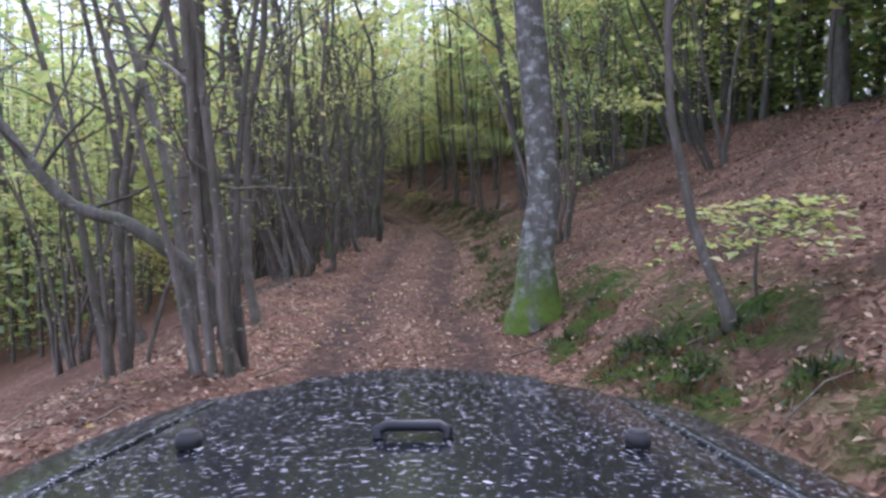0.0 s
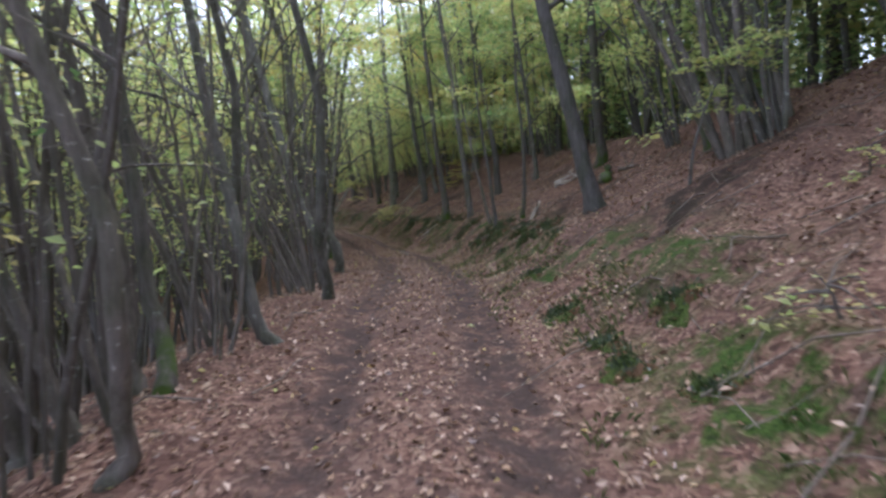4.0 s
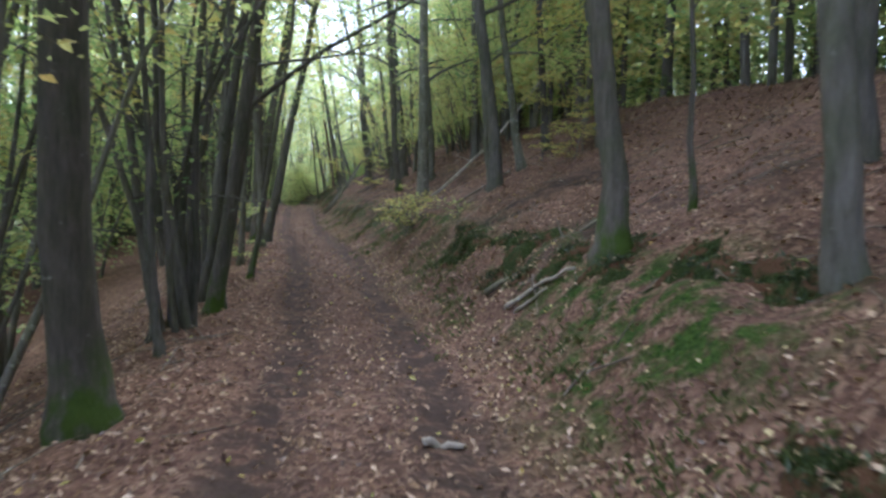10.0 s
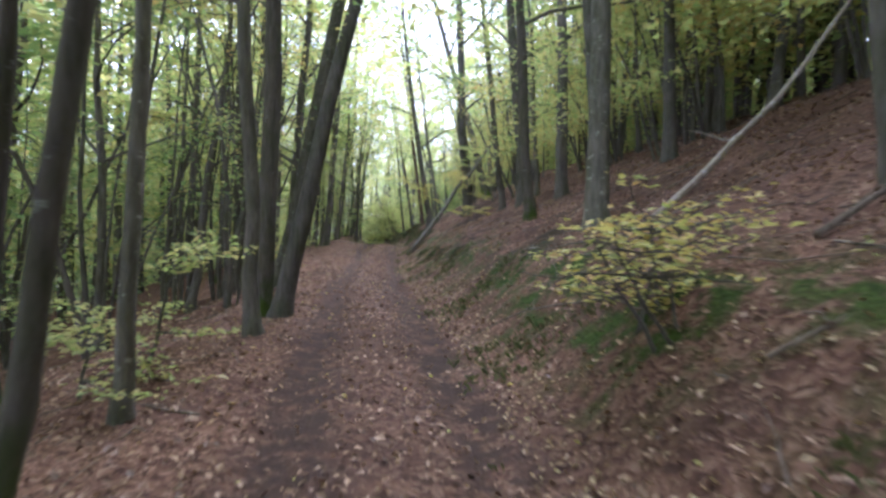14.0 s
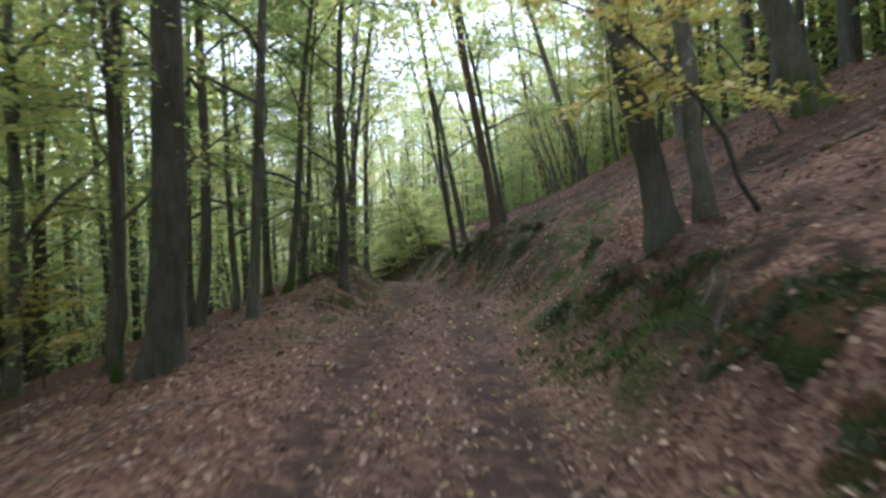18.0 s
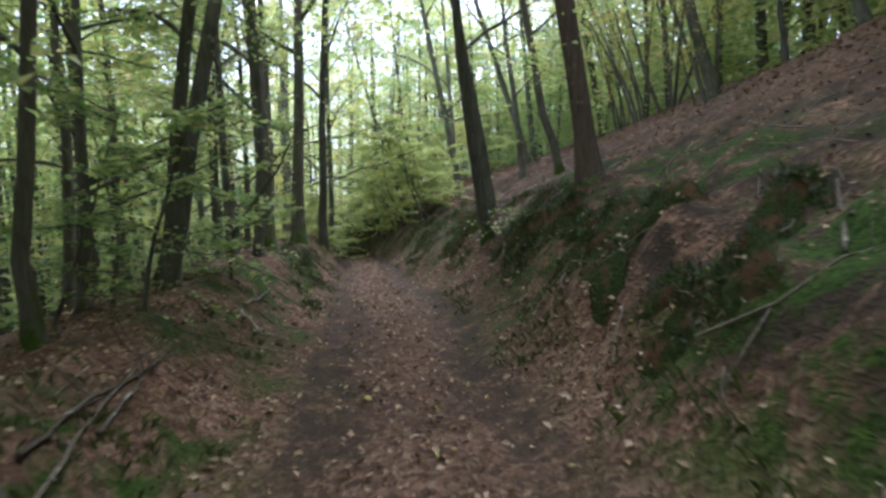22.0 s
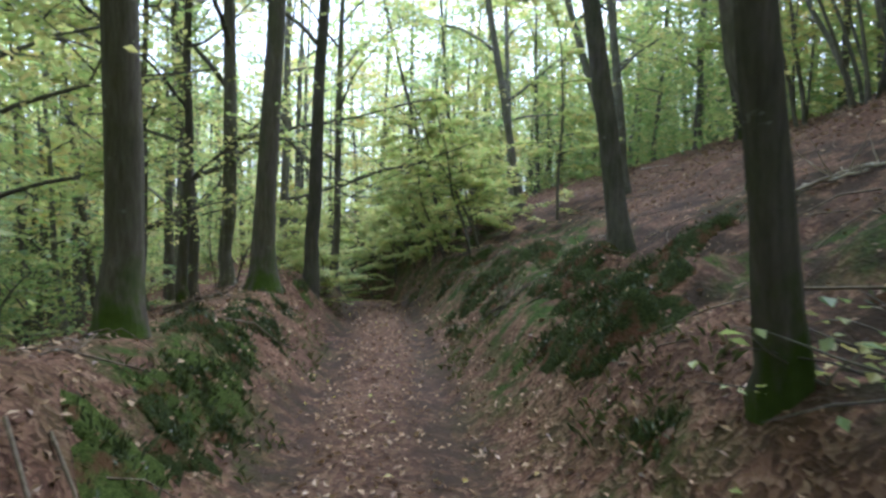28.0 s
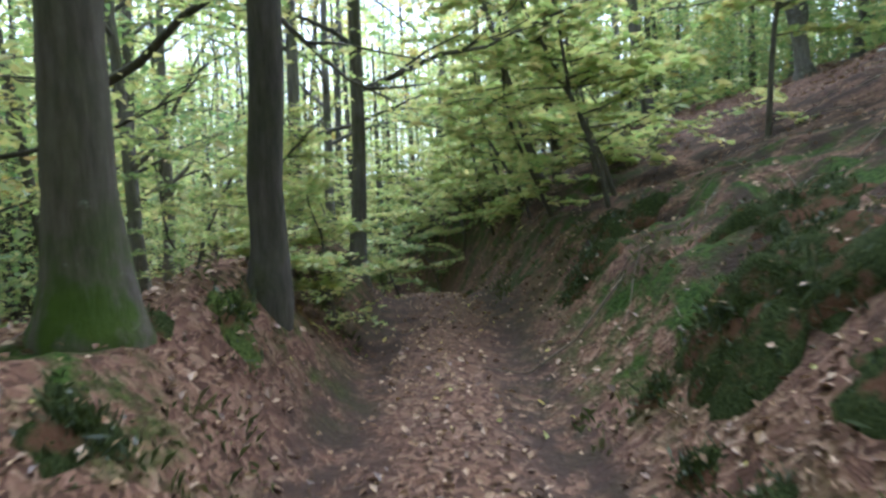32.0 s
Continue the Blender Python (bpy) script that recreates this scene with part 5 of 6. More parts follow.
stick("fallen_branch", "dry branch on the bank", [(92.43, 2.00, 0.05), (93.38, 2.64, 0.05), (92.32, 2.20, 0.05)], 0.022, DEADWOOD_PALE, 2, "branch")
stick("fallen_branch", "dry branch on the leafy bank", [(96.88, 4.66, 0.05), (96.45, 5.07, 0.05)], 0.050, DEADWOOD_PALE, 2, "branch")
stick("fallen_branch", "pale dry branch on the bank", [(96.60, 5.13, 0.05), (95.91, 5.23, 0.05)], 0.050, DEADWOOD_PALE, 1, "branch")
stick("fallen_branch", "mossy stick at the foot of the bank", [(99.31, 1.52, 0.05), (99.02, 1.99, 0.05)], 0.020, DEADWOOD, 4, "branch")
stick("fallen_branch", "mossy dead brush on the bank", [(99.26, 1.54, 0.05), (98.98, 1.97, 0.05)], 0.022, DEADWOOD, 6, "branch")
stick("fallen_branch", "dry stick under the trees by the verge", [(111.24, -7.62, 0.05), (99.83, -2.35, 0.05)], 0.050, DEADWOOD, 3, "branch")
stick("fallen_branch", "dry stick on leaves under the trees", [(99.53, -2.60, 0.05), (99.71, -2.20, 0.05)], 0.040, DEADWOOD, 3, "branch")
stick("fallen_branch", "dry forked stick under the trees", [(100.93, -3.55, 0.05), (99.62, -2.32, 0.05)], 0.050, DEADWOOD, 4, "branch")
stick("fallen_branch", "dead brush hanging on the bank", [(98.83, 1.49, 0.05), (98.97, 1.83, 0.05), (98.98, 2.14, 0.05)], 0.025, BARK, 6, "branch")
stick("fallen_branch", "rotten stick on the verge", [(101.29, -3.66, 0.05), (99.94, -2.29, 0.05)], 0.050, DEADWOOD, 2, "branch")
stick("fallen_branch", "stick on the leafy slope", [(109.40, 8.77, 0.05), (108.16, 8.96, 0.05)], 0.050, DEADWOOD_PALE, 0, "branch")
stick("fallen_branch", "stick on the leafy slope", [(75.78, 4.29, 0.05), (75.27, 4.59, 0.05)], 0.060, DEADWOOD, 0, "branch")
stick("fallen_branch", "pale broken stick propped on the mossy bank", [(92.42, 1.99, 0.02), (93.3, 2.61, 0.12)], 0.035, DEADWOOD_PALE, 2, "branch")
stick("fallen_branch", "pale stick leaning beside another on the bank", [(92.34, 2.17, 0.02), (93.2, 2.55, 0.2)], 0.025, DEADWOOD_PALE, 1, "branch")
stick("fallen_branch", "forked pale dead branch lying on the leafy slope", [(96.8, 4.49, 0.05), (96.59, 5.09, 0.08)], 0.04, DEADWOOD_PALE, 3, "branch")
stick("bare_root", "pale root stub sticking out of the mossy bank", [(91.06, 1.64, 0.0), (91.36, 1.8, 0.08)], 0.05, DEADWOOD, 0, "root")
stick("fallen_branch", "pale stick lying against the foot of the bank", [(99.0, 1.72, 0.02), (99.05, 2.0, 0.1)], 0.03, DEADWOOD_PALE, 1, "branch")


def bowed_trunk(s, d, bow, radii, label, seed):
    """A bent trunk that rises from the slope and bows over to the side: reach to the right and height."""
    at, right, rng = spot(s, d), side_way(s), np.random.default_rng(seed)
    pts = np.array([[right[0] * a, right[1] * a, h] for a, h in bow])
    u = np.linspace(0, len(pts) - 1, 4 * len(pts))
    pts = np.stack([smooth(np.interp(u, np.arange(len(pts)), pts[:, k]), 1) for k in range(3)], 1)
    rad = np.interp(u, np.arange(len(radii)), radii)
    ob = thing("arched_trunk", at, label, "tree")
    v, f = tube(pts, rad, 9, 0.05, rng)
    piece("trunk", mesh_of("trunk", v, [f], BARK_LICHEN), ob)
    for i in range(7):
        k = int(rng.integers(len(pts) // 2, len(pts)))
        tp, tr = bough(rng, pts[k], (*rng.normal(0, 0.6, 2), rng.uniform(0.3, 1.2)), rng.uniform(0.6, 1.8), rad[k] * 0.4, 0.0, 6)
        v, f = tube(tp, tr, 5)
        piece("branch", mesh_of("branch", v, [f], BARK_LICHEN), ob)


bowed_trunk(13.6, -2.75, [(0, -0.2), (0, 0.8), (-0.05, 1.5), (-0.2, 2.0), (-0.55, 2.3), (-1.1, 2.33), (-1.8, 2.25), (-2.0, 2.5), (-2.15, 3.3)],
            [0.11, 0.095, 0.09, 0.085, 0.08, 0.075, 0.06, 0.05, 0.03], "grey trunk bowed over sideways among the coppice", 3)
bowed_trunk(6.1, -1.6, [(0.1, -0.2), (0.0, 0.4), (-0.25, 0.85), (-0.6, 1.15), (-1.0, 1.42), (-1.5, 1.5), (-1.9, 1.95), (-2.3, 2.5), (-2.9, 3.0)],
            [0.09, 0.08, 0.075, 0.07, 0.065, 0.06, 0.055, 0.045, 0.03], "dark mossy limb bending low over the slope", 5)


# ---- moss cushions and low green plants on the banks ----
def cushion(s, d, size, n, tall=0.10):
    """A mat or mound of moss that follows the ground, with a ragged rim."""
    rng = np.random.default_rng(600 + n)
    at = spot(s, d)
    rings, secs = 9, 26
    ang = np.linspace(0, 2 * np.pi, secs, endpoint=False)
    reach = size * (1 + 0.45 * np.sin(ang * 2 + n) * rng.random() + 0.3 * np.sin(ang * 3 + 2.1 * n) + 0.16 * rng.standard_normal(secs)).clip(0.35, 1.9)
    rho = np.linspace(0, 1, rings)
    a, c = np.meshgrid(rho, np.arange(secs), indexing="ij")
    ds, dd = a * reach[c] * 1.25 * np.cos(ang[c]), a * reach[c] * 0.95 * np.sin(ang[c])
    x, y = place(s + ds, d + dd)
    ground = lie(s + ds, d + dd) + rough(x, y, d + dd)
    lump = np.array([noise.noise((p * 5, q * 5, 2.0)) + 0.5 * noise.noise((p * 13, q * 13, 4.0)) for p, q in zip(x.ravel(), y.ravel())]).reshape(x.shape)
    z = ground + (1 - a ** 2.5) * (tall * size + (0.06 + 0.4 * tall) * size * lump + 0.015) - 0.03 * a ** 6
    v = np.stack([x - at.x, y - at.y, z - at.z], -1)
    i, j = np.meshgrid(np.arange(rings - 1), np.arange(secs), indexing="ij")
    k = (j + 1) % secs
    quads = np.stack([i * secs + j, (i + 1) * secs + j, (i + 1) * secs + k, i * secs + k], -1).reshape(-1, 4)
    bright = s < 22 or (d < 0 and n % 2 == 0)
    ob = thing("moss_cushion", at, "bright green moss cushion on the verge" if bright else "dark green moss cushion on the leafy bank", "moss", "moss cushions")
    piece("mound", mesh_of("mound", v.reshape(-1, 3), [quads], MOSS_BRIGHT if bright else MOSS), ob)
    m = 300
    pick = rng.integers(0, rings * secs, m)
    base = v.reshape(-1, 3)[pick] + rng.standard_normal((m, 3)) * np.array([0.03, 0.03, 0.0])
    tip = base + (np.array([0, 0, 1.0]) + rng.standard_normal((m, 3)) * 0.8) * rng.uniform(0.015, 0.05, (m, 1))
    side = np.cross(tip - base, rng.standard_normal((m, 3)))
    side *= 0.009 / (np.linalg.norm(side, axis=1, keepdims=True) + 1e-6)
    mid = (base + tip) / 2
    w = np.stack([base, mid + side, tip, mid - side], 1).reshape(-1, 3)
    q = np.arange(m)[:, None] * 4
    piece("moss_fuzz", mesh_of("moss_fuzz", w, [np.concatenate([q + np.array([[0, 1, 2]]), q + np.array([[0, 2, 3]])])], LEAF_FERN, False), ob, "short green sprigs of moss", "stuff")
    k = int(60 * size)
    at_leaf = v.reshape(-1, 3)[rng.integers(0, rings * secs, k)] + rng.standard_normal((k, 3)) * np.array([0.04, 0.04, 0.0]) + np.array([0, 0, 0.02])
    w, f = leaf_blades(rng, at_leaf, 0.05, 0.5)
    piece("caught_leaves", mesh_of("caught_leaves", w, f, LEAF_DRY, False), ob, "brown leaves caught in the moss", "stuff")
    return ob


cushion(10.1, 2.19, 0.24, 0)
cushion(15.6, 2.21, 0.19, 1)
cushion(19.8, 1.76, 0.16, 2)
cushion(17.2, 1.52, 0.16, 3)
cushion(24.0, 2.32, 0.26, 4)
cushion(22.0, 2.57, 0.20, 5)
cushion(21.4, 2.44, 0.26, 6)
cushion(24.5, 2.00, 0.16, 7)
cushion(28.8, 2.47, 0.28, 8)
cushion(27.7, 2.24, 0.28, 9)
cushion(28.9, 2.01, 0.22, 10)
cushion(27.2, 2.49, 0.24, 11)
cushion(32.0, 2.72, 0.28, 12)
cushion(31.6, 2.14, 0.28, 13)
cushion(38.6, 2.14, 0.24, 14)
cushion(33.2, 1.98, 0.20, 15)
cushion(39.5, 2.05, 0.24, 16)
cushion(37.0, 2.57, 0.32, 17)
cushion(38.0, 2.52, 0.32, 18)
cushion(37.3, 2.90, 0.32, 19)
cushion(41.6, 2.29, 0.24, 20)
cushion(39.6, 2.60, 0.36, 21)
cushion(42.9, 2.61, 0.24, 22)
cushion(42.1, 2.27, 0.28, 23)
cushion(62.1, 1.99, 0.24, 24)
cushion(60.9, 2.20, 0.20, 25)
cushion(70.9, 2.45, 0.28, 26)
cushion(71.9, 1.94, 0.24, 27)
cushion(73.0, 2.20, 0.40, 28)
cushion(76.0, 2.04, 0.24, 29)
cushion(76.7, 1.56, 0.16, 30)
cushion(77.8, 2.45, 0.32, 31)
cushion(86.8, 1.99, 0.24, 32)
cushion(83.2, 2.07, 0.18, 33)
cushion(83.6, 2.65, 0.16, 34)
cushion(86.0, 2.01, 0.28, 35)
cushion(83.6, 2.13, 0.24, 36)
cushion(82.7, 2.14, 0.22, 37)
cushion(90.2, 1.64, 0.18, 38)
cushion(86.8, 3.04, 0.24, 39)
cushion(86.4, 2.01, 0.32, 40)
cushion(90.7, 1.63, 0.18, 41)
cushion(88.1, 2.21, 0.24, 42)
cushion(91.9, -1.21, 0.20, 43)
cushion(93.3, 2.78, 0.24, 44)
cushion(90.9, 2.63, 0.28, 45)
cushion(89.6, 2.14, 0.32, 46)
cushion(94.6, -1.41, 0.28, 47)
cushion(92.9, -1.51, 0.24, 48)
cushion(92.6, 2.60, 0.28, 49)
cushion(91.6, 1.91, 0.28, 50)
cushion(98.0, 2.52, 0.20, 51)
cushion(93.7, 1.53, 0.16, 52)
cushion(95.3, -1.25, 0.20, 53)
cushion(97.4, 3.10, 0.28, 54)
cushion(95.6, 1.97, 0.22, 55)
cushion(100.6, 1.19, 0.12, 56)
cushion(95.7, -1.59, 0.24, 57)
cushion(98.4, 2.78, 0.28, 58)
cushion(95.2, 2.06, 0.40, 59)
cushion(96.2, 2.32, 0.32, 60)
cushion(99.5, 1.66, 0.20, 61)
cushion(96.3, 1.62, 0.16, 62)
cushion(96.8, -1.49, 0.28, 63)
cushion(95.3, -1.59, 0.28, 64)
cushion(100.1, 1.23, 0.16, 65)
cushion(97.4, -1.56, 0.24, 66)
cushion(98.8, -1.44, 0.24, 67)
cushion(100.0, 1.92, 0.32, 68)
cushion(101.5, 1.29, 0.16, 69)
cushion(99.4, -1.81, 0.28, 70)
cushion(100.3, -1.55, 0.20, 71)
cushion(101.1, 2.76, 0.32, 72)
cushion(101.6, -1.98, 0.24, 73)
cushion(104.3, 1.51, 0.22, 74)
cushion(101.9, 2.34, 0.32, 75)
cushion(101.3, 1.63, 0.28, 76)
cushion(101.1, 1.95, 0.28, 77)
cushion(102.0, -1.44, 0.20, 78)
cushion(92.14, 2.51, 0.42, 79, 0.3)
cushion(91.28, 1.87, 0.34, 80, 0.3)
cushion(91.69, 2.75, 0.45, 81, 0.3)
cushion(91.89, 2.01, 0.30, 82, 0.3)
cushion(90.51, 1.82, 0.30, 83, 0.3)
cushion(90.79, 1.95, 0.36, 84, 0.3)
cushion(95.08, 1.73, 0.34, 85, 0.3)
cushion(96.20, 2.60, 0.42, 86, 0.3)
cushion(95.61, 1.96, 0.36, 87, 0.3)
cushion(97.11, 3.50, 0.40, 88, 0.3)
cushion(98.66, 2.67, 0.36, 89, 0.3)
cushion(98.85, 2.90, 0.42, 90, 0.3)
cushion(98.09, 2.30, 0.40, 91, 0.3)
cushion(96.89, 2.38, 0.42, 92, 0.3)
cushion(95.94, 1.95, 0.34, 93, 0.3)
cushion(96.28, 2.05, 0.34, 94, 0.3)
cushion(100.61, 2.65, 0.42, 95, 0.3)
cushion(104.62, 1.60, 0.36, 96, 0.3)
cushion(105.25, 2.24, 0.40, 97, 0.3)
cushion(102.50, 2.68, 0.45, 98, 0.3)
cushion(100.97, 1.90, 0.40, 99, 0.3)
cushion(101.27, 1.63, 0.34, 100, 0.3)
cushion(101.60, 2.30, 0.40, 101, 0.3)
cushion(23.84, 2.60, 0.40, 102, 0.3)
cushion(24.30, 3.05, 0.36, 103, 0.3)
cushion(25.20, 2.70, 0.30, 104, 0.3)
cushion(26.03, 2.76, 0.30, 105, 0.3)
cushion(28.52, 2.11, 0.34, 106, 0.3)
cushion(27.30, 2.50, 0.42, 107, 0.3)
cushion(26.80, 2.36, 0.36, 108, 0.3)
cushion(89.04, 2.44, 0.42, 109, 0.3)
cushion(88.15, 2.60, 0.45, 110, 0.3)
cushion(88.67, 2.10, 0.36, 111, 0.3)
cushion(87.88, 2.10, 0.40, 112, 0.3)
cushion(90.01, 2.20, 0.34, 113, 0.3)
cushion(90.50, 1.68, 0.26, 114, 0.3)
cushion(40.39, 2.74, 0.42, 115, 0.3)
cushion(41.60, 2.35, 0.42, 116, 0.3)
cushion(42.16, 2.25, 0.36, 117, 0.3)
cushion(39.48, 2.63, 0.42, 118, 0.3)
cushion(98.30, -1.60, 0.36, 119, 0.16)
cushion(96.00, -1.50, 0.34, 120, 0.16)
cushion(97.00, -1.90, 0.40, 121, 0.16)
cushion(94.00, -1.55, 0.34, 122, 0.16)
cushion(8.34, 1.65, 0.30, 123, 0.16)
cushion(6.08, 1.75, 0.30, 124, 0.16)
cushion(4.82, 1.88, 0.26, 125, 0.16)
cushion(6.75, 2.19, 0.34, 126, 0.16)
cushion(4.73, 2.10, 0.24, 127, 0.16)
cushion(4.04, 2.05, 0.22, 128, 0.16)
cushion(3.23, 2.35, 0.20, 129, 0.16)
cushion(4.37, 2.50, 0.20, 130, 0.16)
cushion(19.92, 1.73, 0.26, 131, 0.16)
cushion(17.06, 1.60, 0.26, 132, 0.16)
cushion(15.63, 2.25, 0.26, 133, 0.16)
cushion(15.68, 1.62, 0.20, 134, 0.16)
cushion(15.04, 1.58, 0.22, 135, 0.16)
cushion(14.16, 1.88, 0.18, 136, 0.16)
cushion(86.08, 2.04, 0.36, 137, 0.16)
cushion(86.68, 2.91, 0.34, 138, 0.16)
cushion(83.54, 2.15, 0.28, 139, 0.16)
cushion(82.72, 2.20, 0.26, 140, 0.16)
cushion(90.21, 1.75, 0.28, 141, 0.16)
cushion(89.45, 2.30, 0.36, 142, 0.16)
cushion(76.76, 1.65, 0.22, 143, 0.16)
cushion(75.91, 2.05, 0.30, 144, 0.16)
cushion(74.76, 2.30, 0.34, 145, 0.16)
cushion(73.08, 2.15, 0.38, 146, 0.16)
cushion(72.81, 2.50, 0.38, 147, 0.16)
cushion(62.52, 2.10, 0.30, 148, 0.16)
cushion(64.81, 2.00, 0.26, 149, 0.16)
cushion(57.96, 2.20, 0.30, 150, 0.16)
cushion(65.67, 1.90, 0.26, 151, 0.16)
cushion(35.76, 2.80, 0.36, 152, 0.16)
cushion(34.90, 3.05, 0.34, 153, 0.16)
cushion(31.97, 2.70, 0.30, 154, 0.16)
cushion(31.70, 2.25, 0.28, 155, 0.16)


def verge_grass():
    """Grass and small green plants along the foot of the banks."""
    rng = np.random.default_rng(31)
    n = 20000
    s = rng.uniform(2, 112, n)
    right = rng.random(n) < 0.62
    d = np.where(right, np.interp(s, STATION, EDGE_R) + 0.45 + 0.45 * rng.standard_normal(n), -np.interp(s, STATION, EDGE_L) - 0.55 + 0.35 * rng.standard_normal(n))
    tuft = np.array([noise.noise((a * 0.55, b * 0.8, 5.0)) for a, b in zip(s, d)])
    keep = (tuft > 0.10) & (right | (s > 78)) & (np.abs(d) > 0.85)
    s, d = s[keep], d[keep]
    s, d = np.repeat(s, 3) + rng.normal(0, 0.03, 3 * len(s)), np.repeat(d, 3) + rng.normal(0, 0.03, 3 * len(d))
    x, y = place(s, d)
    z = lie(s, d) + rough(x, y, d)
    m = len(s)
    a = rng.uniform(0, 6.28, m)
    h = rng.uniform(0.03, 0.11, m)
    base = np.stack([x, y, z - 0.01], 1)
    lean = np.stack([np.cos(a), np.sin(a), np.zeros(m)], 1)
    side = np.stack([-np.sin(a), np.cos(a), np.zeros(m)], 1) * 0.004
    mid = base + lean * h[:, None] * 0.25 + np.array([0, 0, 1]) * h[:, None] * 0.65
    tip = base + lean * h[:, None] * 0.8 + np.array([0, 0, 1]) * h[:, None] * 0.9
    v = np.stack([base, mid + side, tip, mid - side], 1).reshape(-1, 3)
    q = np.arange(m)[:, None] * 4
    me = mesh_of("verge_grass", v, [np.concatenate([q + np.array([[0, 1, 2]]), q + np.array([[0, 2, 3]])])], GRASS, False)
    tagged(new("verge_grass", me), "tufts of grass along the mossy verges", "grass", kind="stuff")


verge_grass()


def dead_twigs():
    """Thin fallen twigs strewn over the slopes, too many to count."""
    rng = np.random.default_rng(91)
    bars = []
    for _ in range(2600):
        s = rng.uniform(0, 115)
        d = rng.choice([rng.uniform(1.4, 13), rng.uniform(-4.5, -1.2)], p=[0.75, 0.25])
        ln, a = rng.uniform(0.2, 1.3) ** 1.3, rng.uniform(0, 6.28)
        p = np.array([np.array(spot(s + k * ln * math.cos(a), d + k * ln * math.sin(a))) + np.array([0, 0, 0.02 + 0.04 * rng.random()]) for k in (0, 0.35, 0.7, 1)])
        p[1:3] += rng.normal(0, 0.035, (2, 3))
        p[:, 2] = np.maximum(p[:, 2], p[:, 2].mean() - 0.3)
        bars.append(tube(p, rng.uniform(0.004, 0.013) * np.array([1, 0.85, 0.6, 0.3]), 4))
    v, f = joined(bars)
    tagged(new("dead_twigs", mesh_of("dead_twigs", v, f, DEADWOOD)), "thin grey-brown twigs strewn over the leafy slope", "twigs", kind="stuff")


dead_twigs()


# ---- the black off-road car, standing where the way begins ----
def car_front():
    """An open off-road car: bonnet, wings, grille, bumper, tub and wheels. x right, y ahead, z up from the ground under the eye."""
    eye = PATH[0]
    m = pose(eye[1], eye[2], eye[3], -1.9, -2.0, 0.6) @ Matrix.Translation((-0.045, 0, -EYE))
    car = thing("off_road_car", (0, 0, 0), "black open off-road car with dried mud specks on its bonnet", "car")
    car.matrix_basis = m

    def sheet(name, xs, ys, high, mat, thick=0.012, label="", parent=None):
        """A pressed panel: heights over a grid, with a folded rim."""
        bm = bmesh.new()
        grid = [[bm.verts.new((x(y) if callable(x) else x, y, high(x(y) if callable(x) else x, y))) for x in xs] for y in ys]
        for i in range(len(ys) - 1):
            for j in range(len(xs) - 1):
                bm.faces.new((grid[i][j], grid[i][j + 1], grid[i + 1][j + 1], grid[i + 1][j]))
        ext = bmesh.ops.extrude_face_region(bm, geom=bm.faces[:])
        for v in ext["geom"]:
            if isinstance(v, bmesh.types.BMVert):
                v.co.z -= thick
        bmesh.ops.recalc_face_normals(bm, faces=bm.faces[:])
        for f in bm.faces:
            f.smooth = True
        return part(name, bm, mat, parent or car, label)

    def box(name, size, at, mat, parent=None, bevel=0.015, turn=0.0, label=""):
        bm = bmesh.new()
        bmesh.ops.create_cube(bm, size=1.0)
        for v in bm.verts:
            v.co = Vector((v.co.x * size[0], v.co.y * size[1], v.co.z * size[2]))
        bmesh.ops.bevel(bm, geom=bm.edges[:], offset=bevel, segments=2, affect="EDGES")
        bmesh.ops.transform(bm, matrix=Matrix.Translation(at) @ Matrix.Rotation(turn, 4, "X"), verts=bm.verts[:])
        return part(name, bm, mat, parent or car, label)

    def drum(name, radius, width, at, axis, mat, parent=None, sides=32, bevel=0.01, label=""):
        bm = bmesh.new()
        bmesh.ops.create_cone(bm, cap_ends=True, segments=sides, radius1=radius, radius2=radius, depth=width)
        bmesh.ops.bevel(bm, geom=[e for e in bm.edges if e.calc_length() < 2 * radius * math.sin(math.pi / sides) * 1.05 and abs(e.verts[0].co.z - e.verts[1].co.z) < 1e-4], offset=bevel, segments=2, affect="EDGES")
        turn = Matrix.Rotation(radians(90), 4, axis) if axis else Matrix.Identity(4)
        bmesh.ops.transform(bm, matrix=Matrix.Translation(at) @ turn, verts=bm.verts[:])
        for f in bm.faces:
            f.smooth = True
        return part(name, bm, mat, parent or car, label)

    back_y, front_y = 0.62, 2.20

    def half(y):
        return 0.74 - 0.13 * (y - back_y) / (front_y - back_y)

    def bonnet_z(x, y):
        u = abs(x) / half(y)
        k = (y - back_y) / (front_y - back_y)
        nose = 0.075 * max(0.0, (k - 0.86) / 0.14) ** 2
        ridge = 0.014 * max(0.0, 1 - abs(u - 0.0) / 0.42) ** 0.5 if u < 0.42 else 0.0
        crease = 0.016 * max(0.0, min(1.0, (abs(x) - 0.587 + 0.207 * (y - 0.99)) / 0.02))
        return 1.222 - 0.125 * k - 0.06 * u ** 2.6 - nose + ridge - crease

    us = [i / 40 - 1 for i in range(81)]
    bonnet = sheet("bonnet", [lambda y, u=u: u * half(y) for u in us], [back_y + (front_y - back_y) * i / 30 for i in range(31)], bonnet_z, PAINT, 0.02)
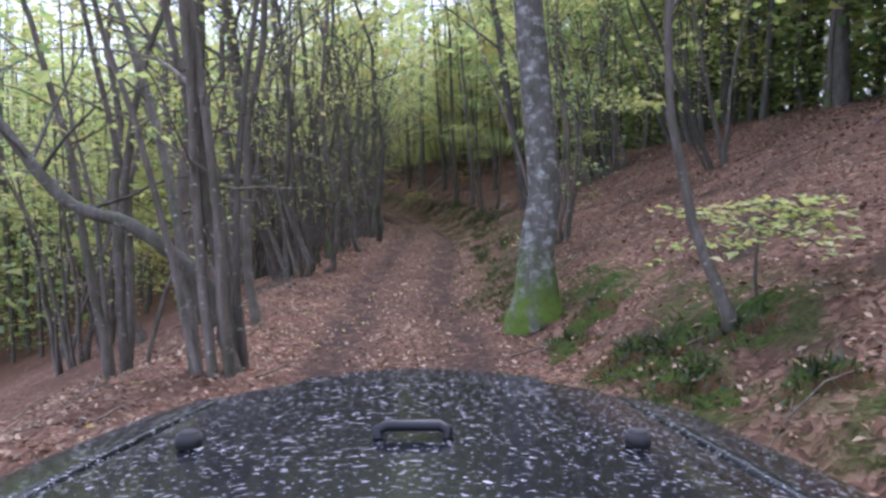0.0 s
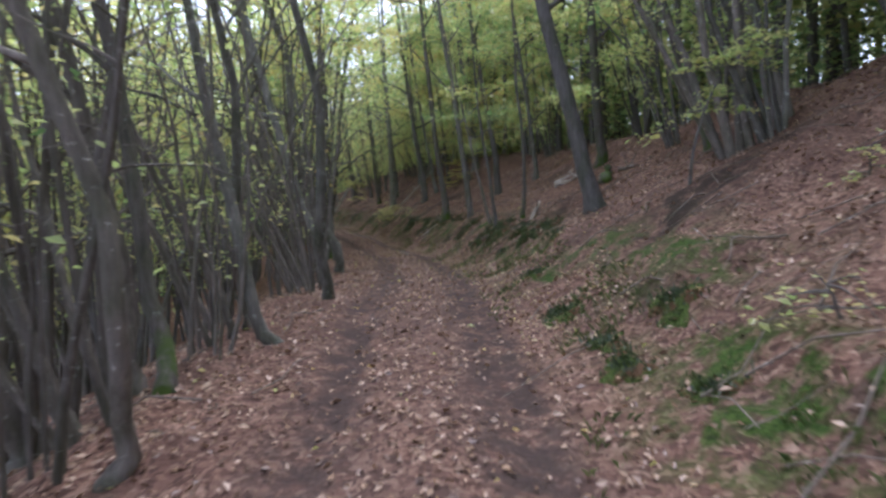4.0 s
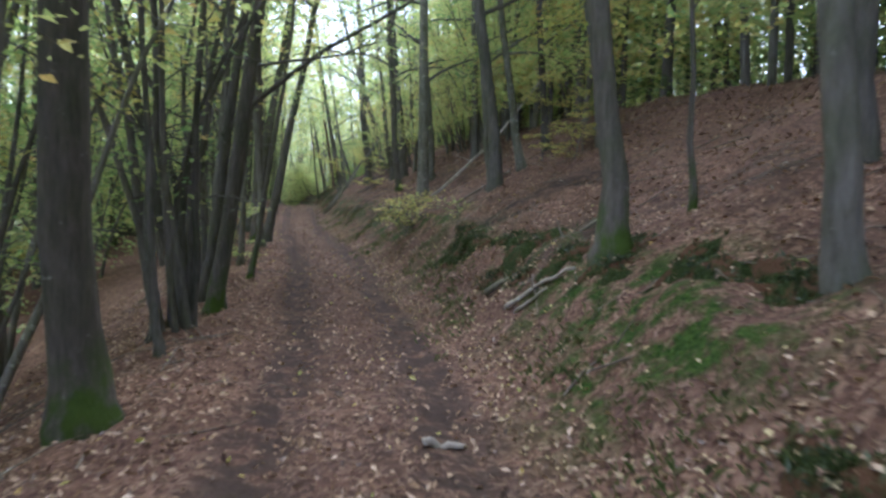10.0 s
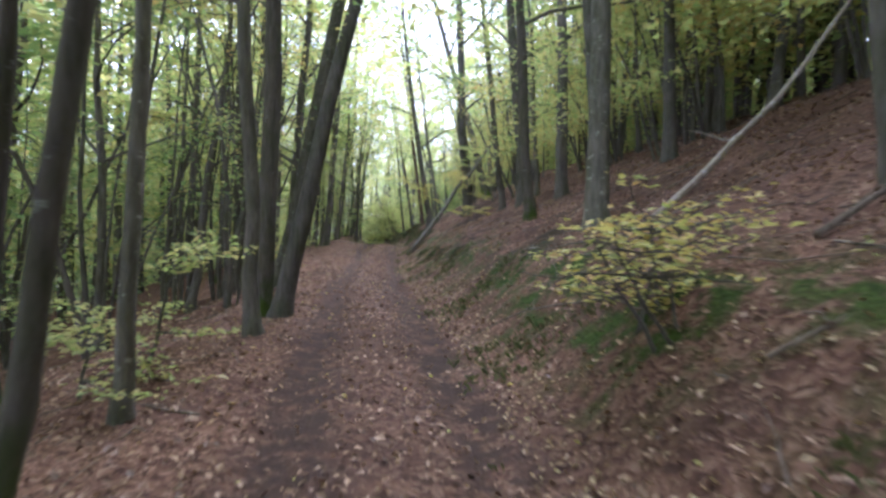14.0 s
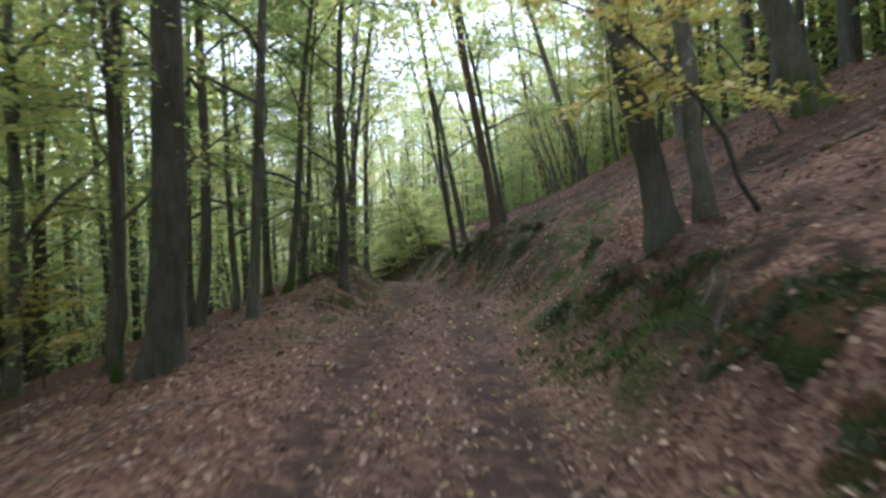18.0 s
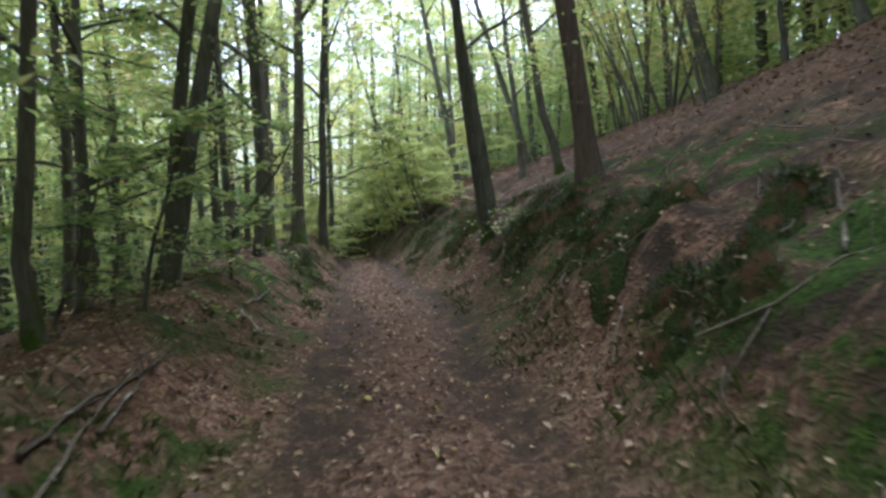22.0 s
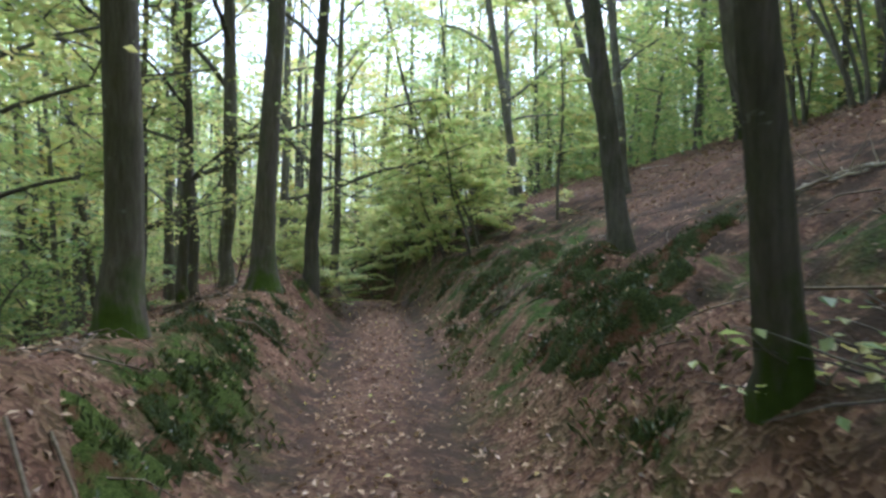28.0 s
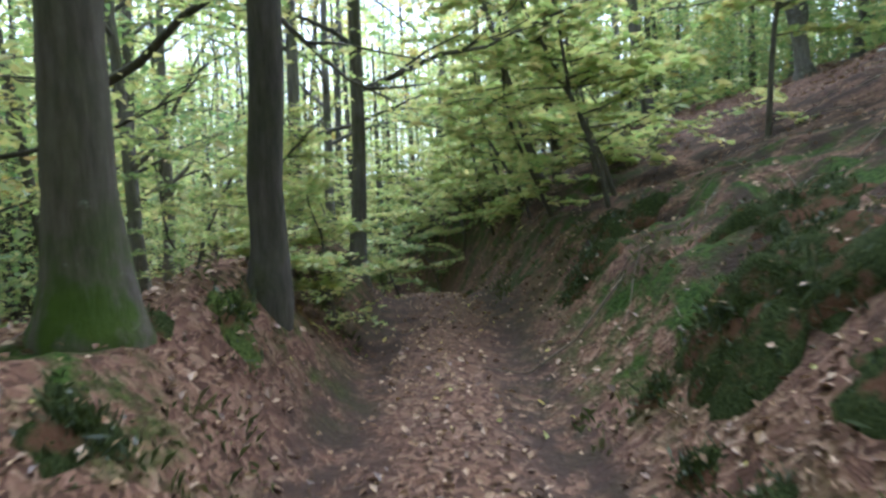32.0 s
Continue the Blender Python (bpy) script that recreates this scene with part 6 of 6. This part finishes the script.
    for sx in (-1, 1):
        def wing_z(x, y, sx=sx):
            w = (abs(x) - half(y) - 0.005) / 0.28
            arch = 0.03 * math.sin(max(0.0, min(1.0, (y - 0.9) / 1.2)) * math.pi)
            return bonnet_z(half(y), y) - 0.006 - 0.07 * max(0.0, w) ** 1.6 + arch * 0.4
        xs = [lambda y, t=t, sx=sx: sx * (half(y) + 0.005 + 0.28 * t) for t in [i / 8 for i in range(9)]]
        if sx < 0:
            xs = xs[::-1]
        sheet("front_wing", xs, [back_y + (front_y - 0.1 - back_y) * i / 16 for i in range(17)], wing_z, PAINT, 0.03)
        bump = drum("bump_stop", 0.026, 0.035, (sx * 0.455, 1.24, bonnet_z(0.455, 1.24) + 0.015), None, RUBBER, bonnet, 20, 0.006, "black rubber bump stop")
        drum("washer_jet", 0.013, 0.012, (sx * 0.30, 0.86, bonnet_z(0.30, 0.86) + 0.006), None, RUBBER, bonnet, 12, 0.003)
        hinge = box("hinge", (0.10, 0.06, 0.012), (sx * 0.50, 0.80, bonnet_z(0.50, 0.80) + 0.006), PAINT, bonnet, 0.004)
        drum("hinge_bolt", 0.011, 0.010, (sx * 0.50, 0.80, bonnet_z(0.50, 0.80) + 0.016), None, STEEL, hinge, 10, 0.002)
        box("body_side", (0.05, 2.1, 0.5), (sx * 0.80, -0.35, 0.78), PAINT)
        light = drum("headlight", 0.085, 0.05, (sx * 0.47, 2.22, 0.92), "X", LAMP, None, 28, 0.01, "round clear headlight")
        for wy in (1.55, -0.95):
            tyre = drum("tyre", 0.40, 0.26, (sx * 0.80, wy, 0.38), "Y", RUBBER, None, 40, 0.05)
            drum("rim", 0.21, 0.262, (sx * 0.805, wy, 0.38), "Y", RIM, tyre, 28, 0.01)
    # tie-down loop: a low handle on two feet
    z = bonnet_z(0.0, 1.20)
    loop = [(-0.068, 1.185, z), (-0.068, 1.19, z + 0.015), (-0.052, 1.195, z + 0.022), (0.052, 1.195, z + 0.022), (0.068, 1.19, z + 0.015), (0.068, 1.185, z)]
    v, f = tube(np.array(loop), [0.012] * 6, 8)
    piece("tie_down_loop", mesh_of("tie_down_loop", v, [f], STEEL), bonnet, "black steel tie-down loop")
    box("grille", (1.1, 0.06, 0.34), (0, 2.17, 0.82), PAINT)
    for i in range(7):
        box("grille_slot", (0.05, 0.02, 0.26), (-0.30 + 0.10 * i, 2.225, 0.86), RUBBER, None, 0.008)
    box("bumper", (1.62, 0.16, 0.15), (0, 2.36, 0.58), STEEL, None, 0.03)
    box("scuttle", (1.46, 0.16, 0.05), (0, 0.52, 1.19), PAINT, None, 0.015)
    box("floor_pan", (1.5, 3.4, 0.08), (0, 0.3, 0.5), STEEL)
    box("tailgate", (1.5, 0.05, 0.5), (0, -1.40, 0.78), PAINT)


car_front()
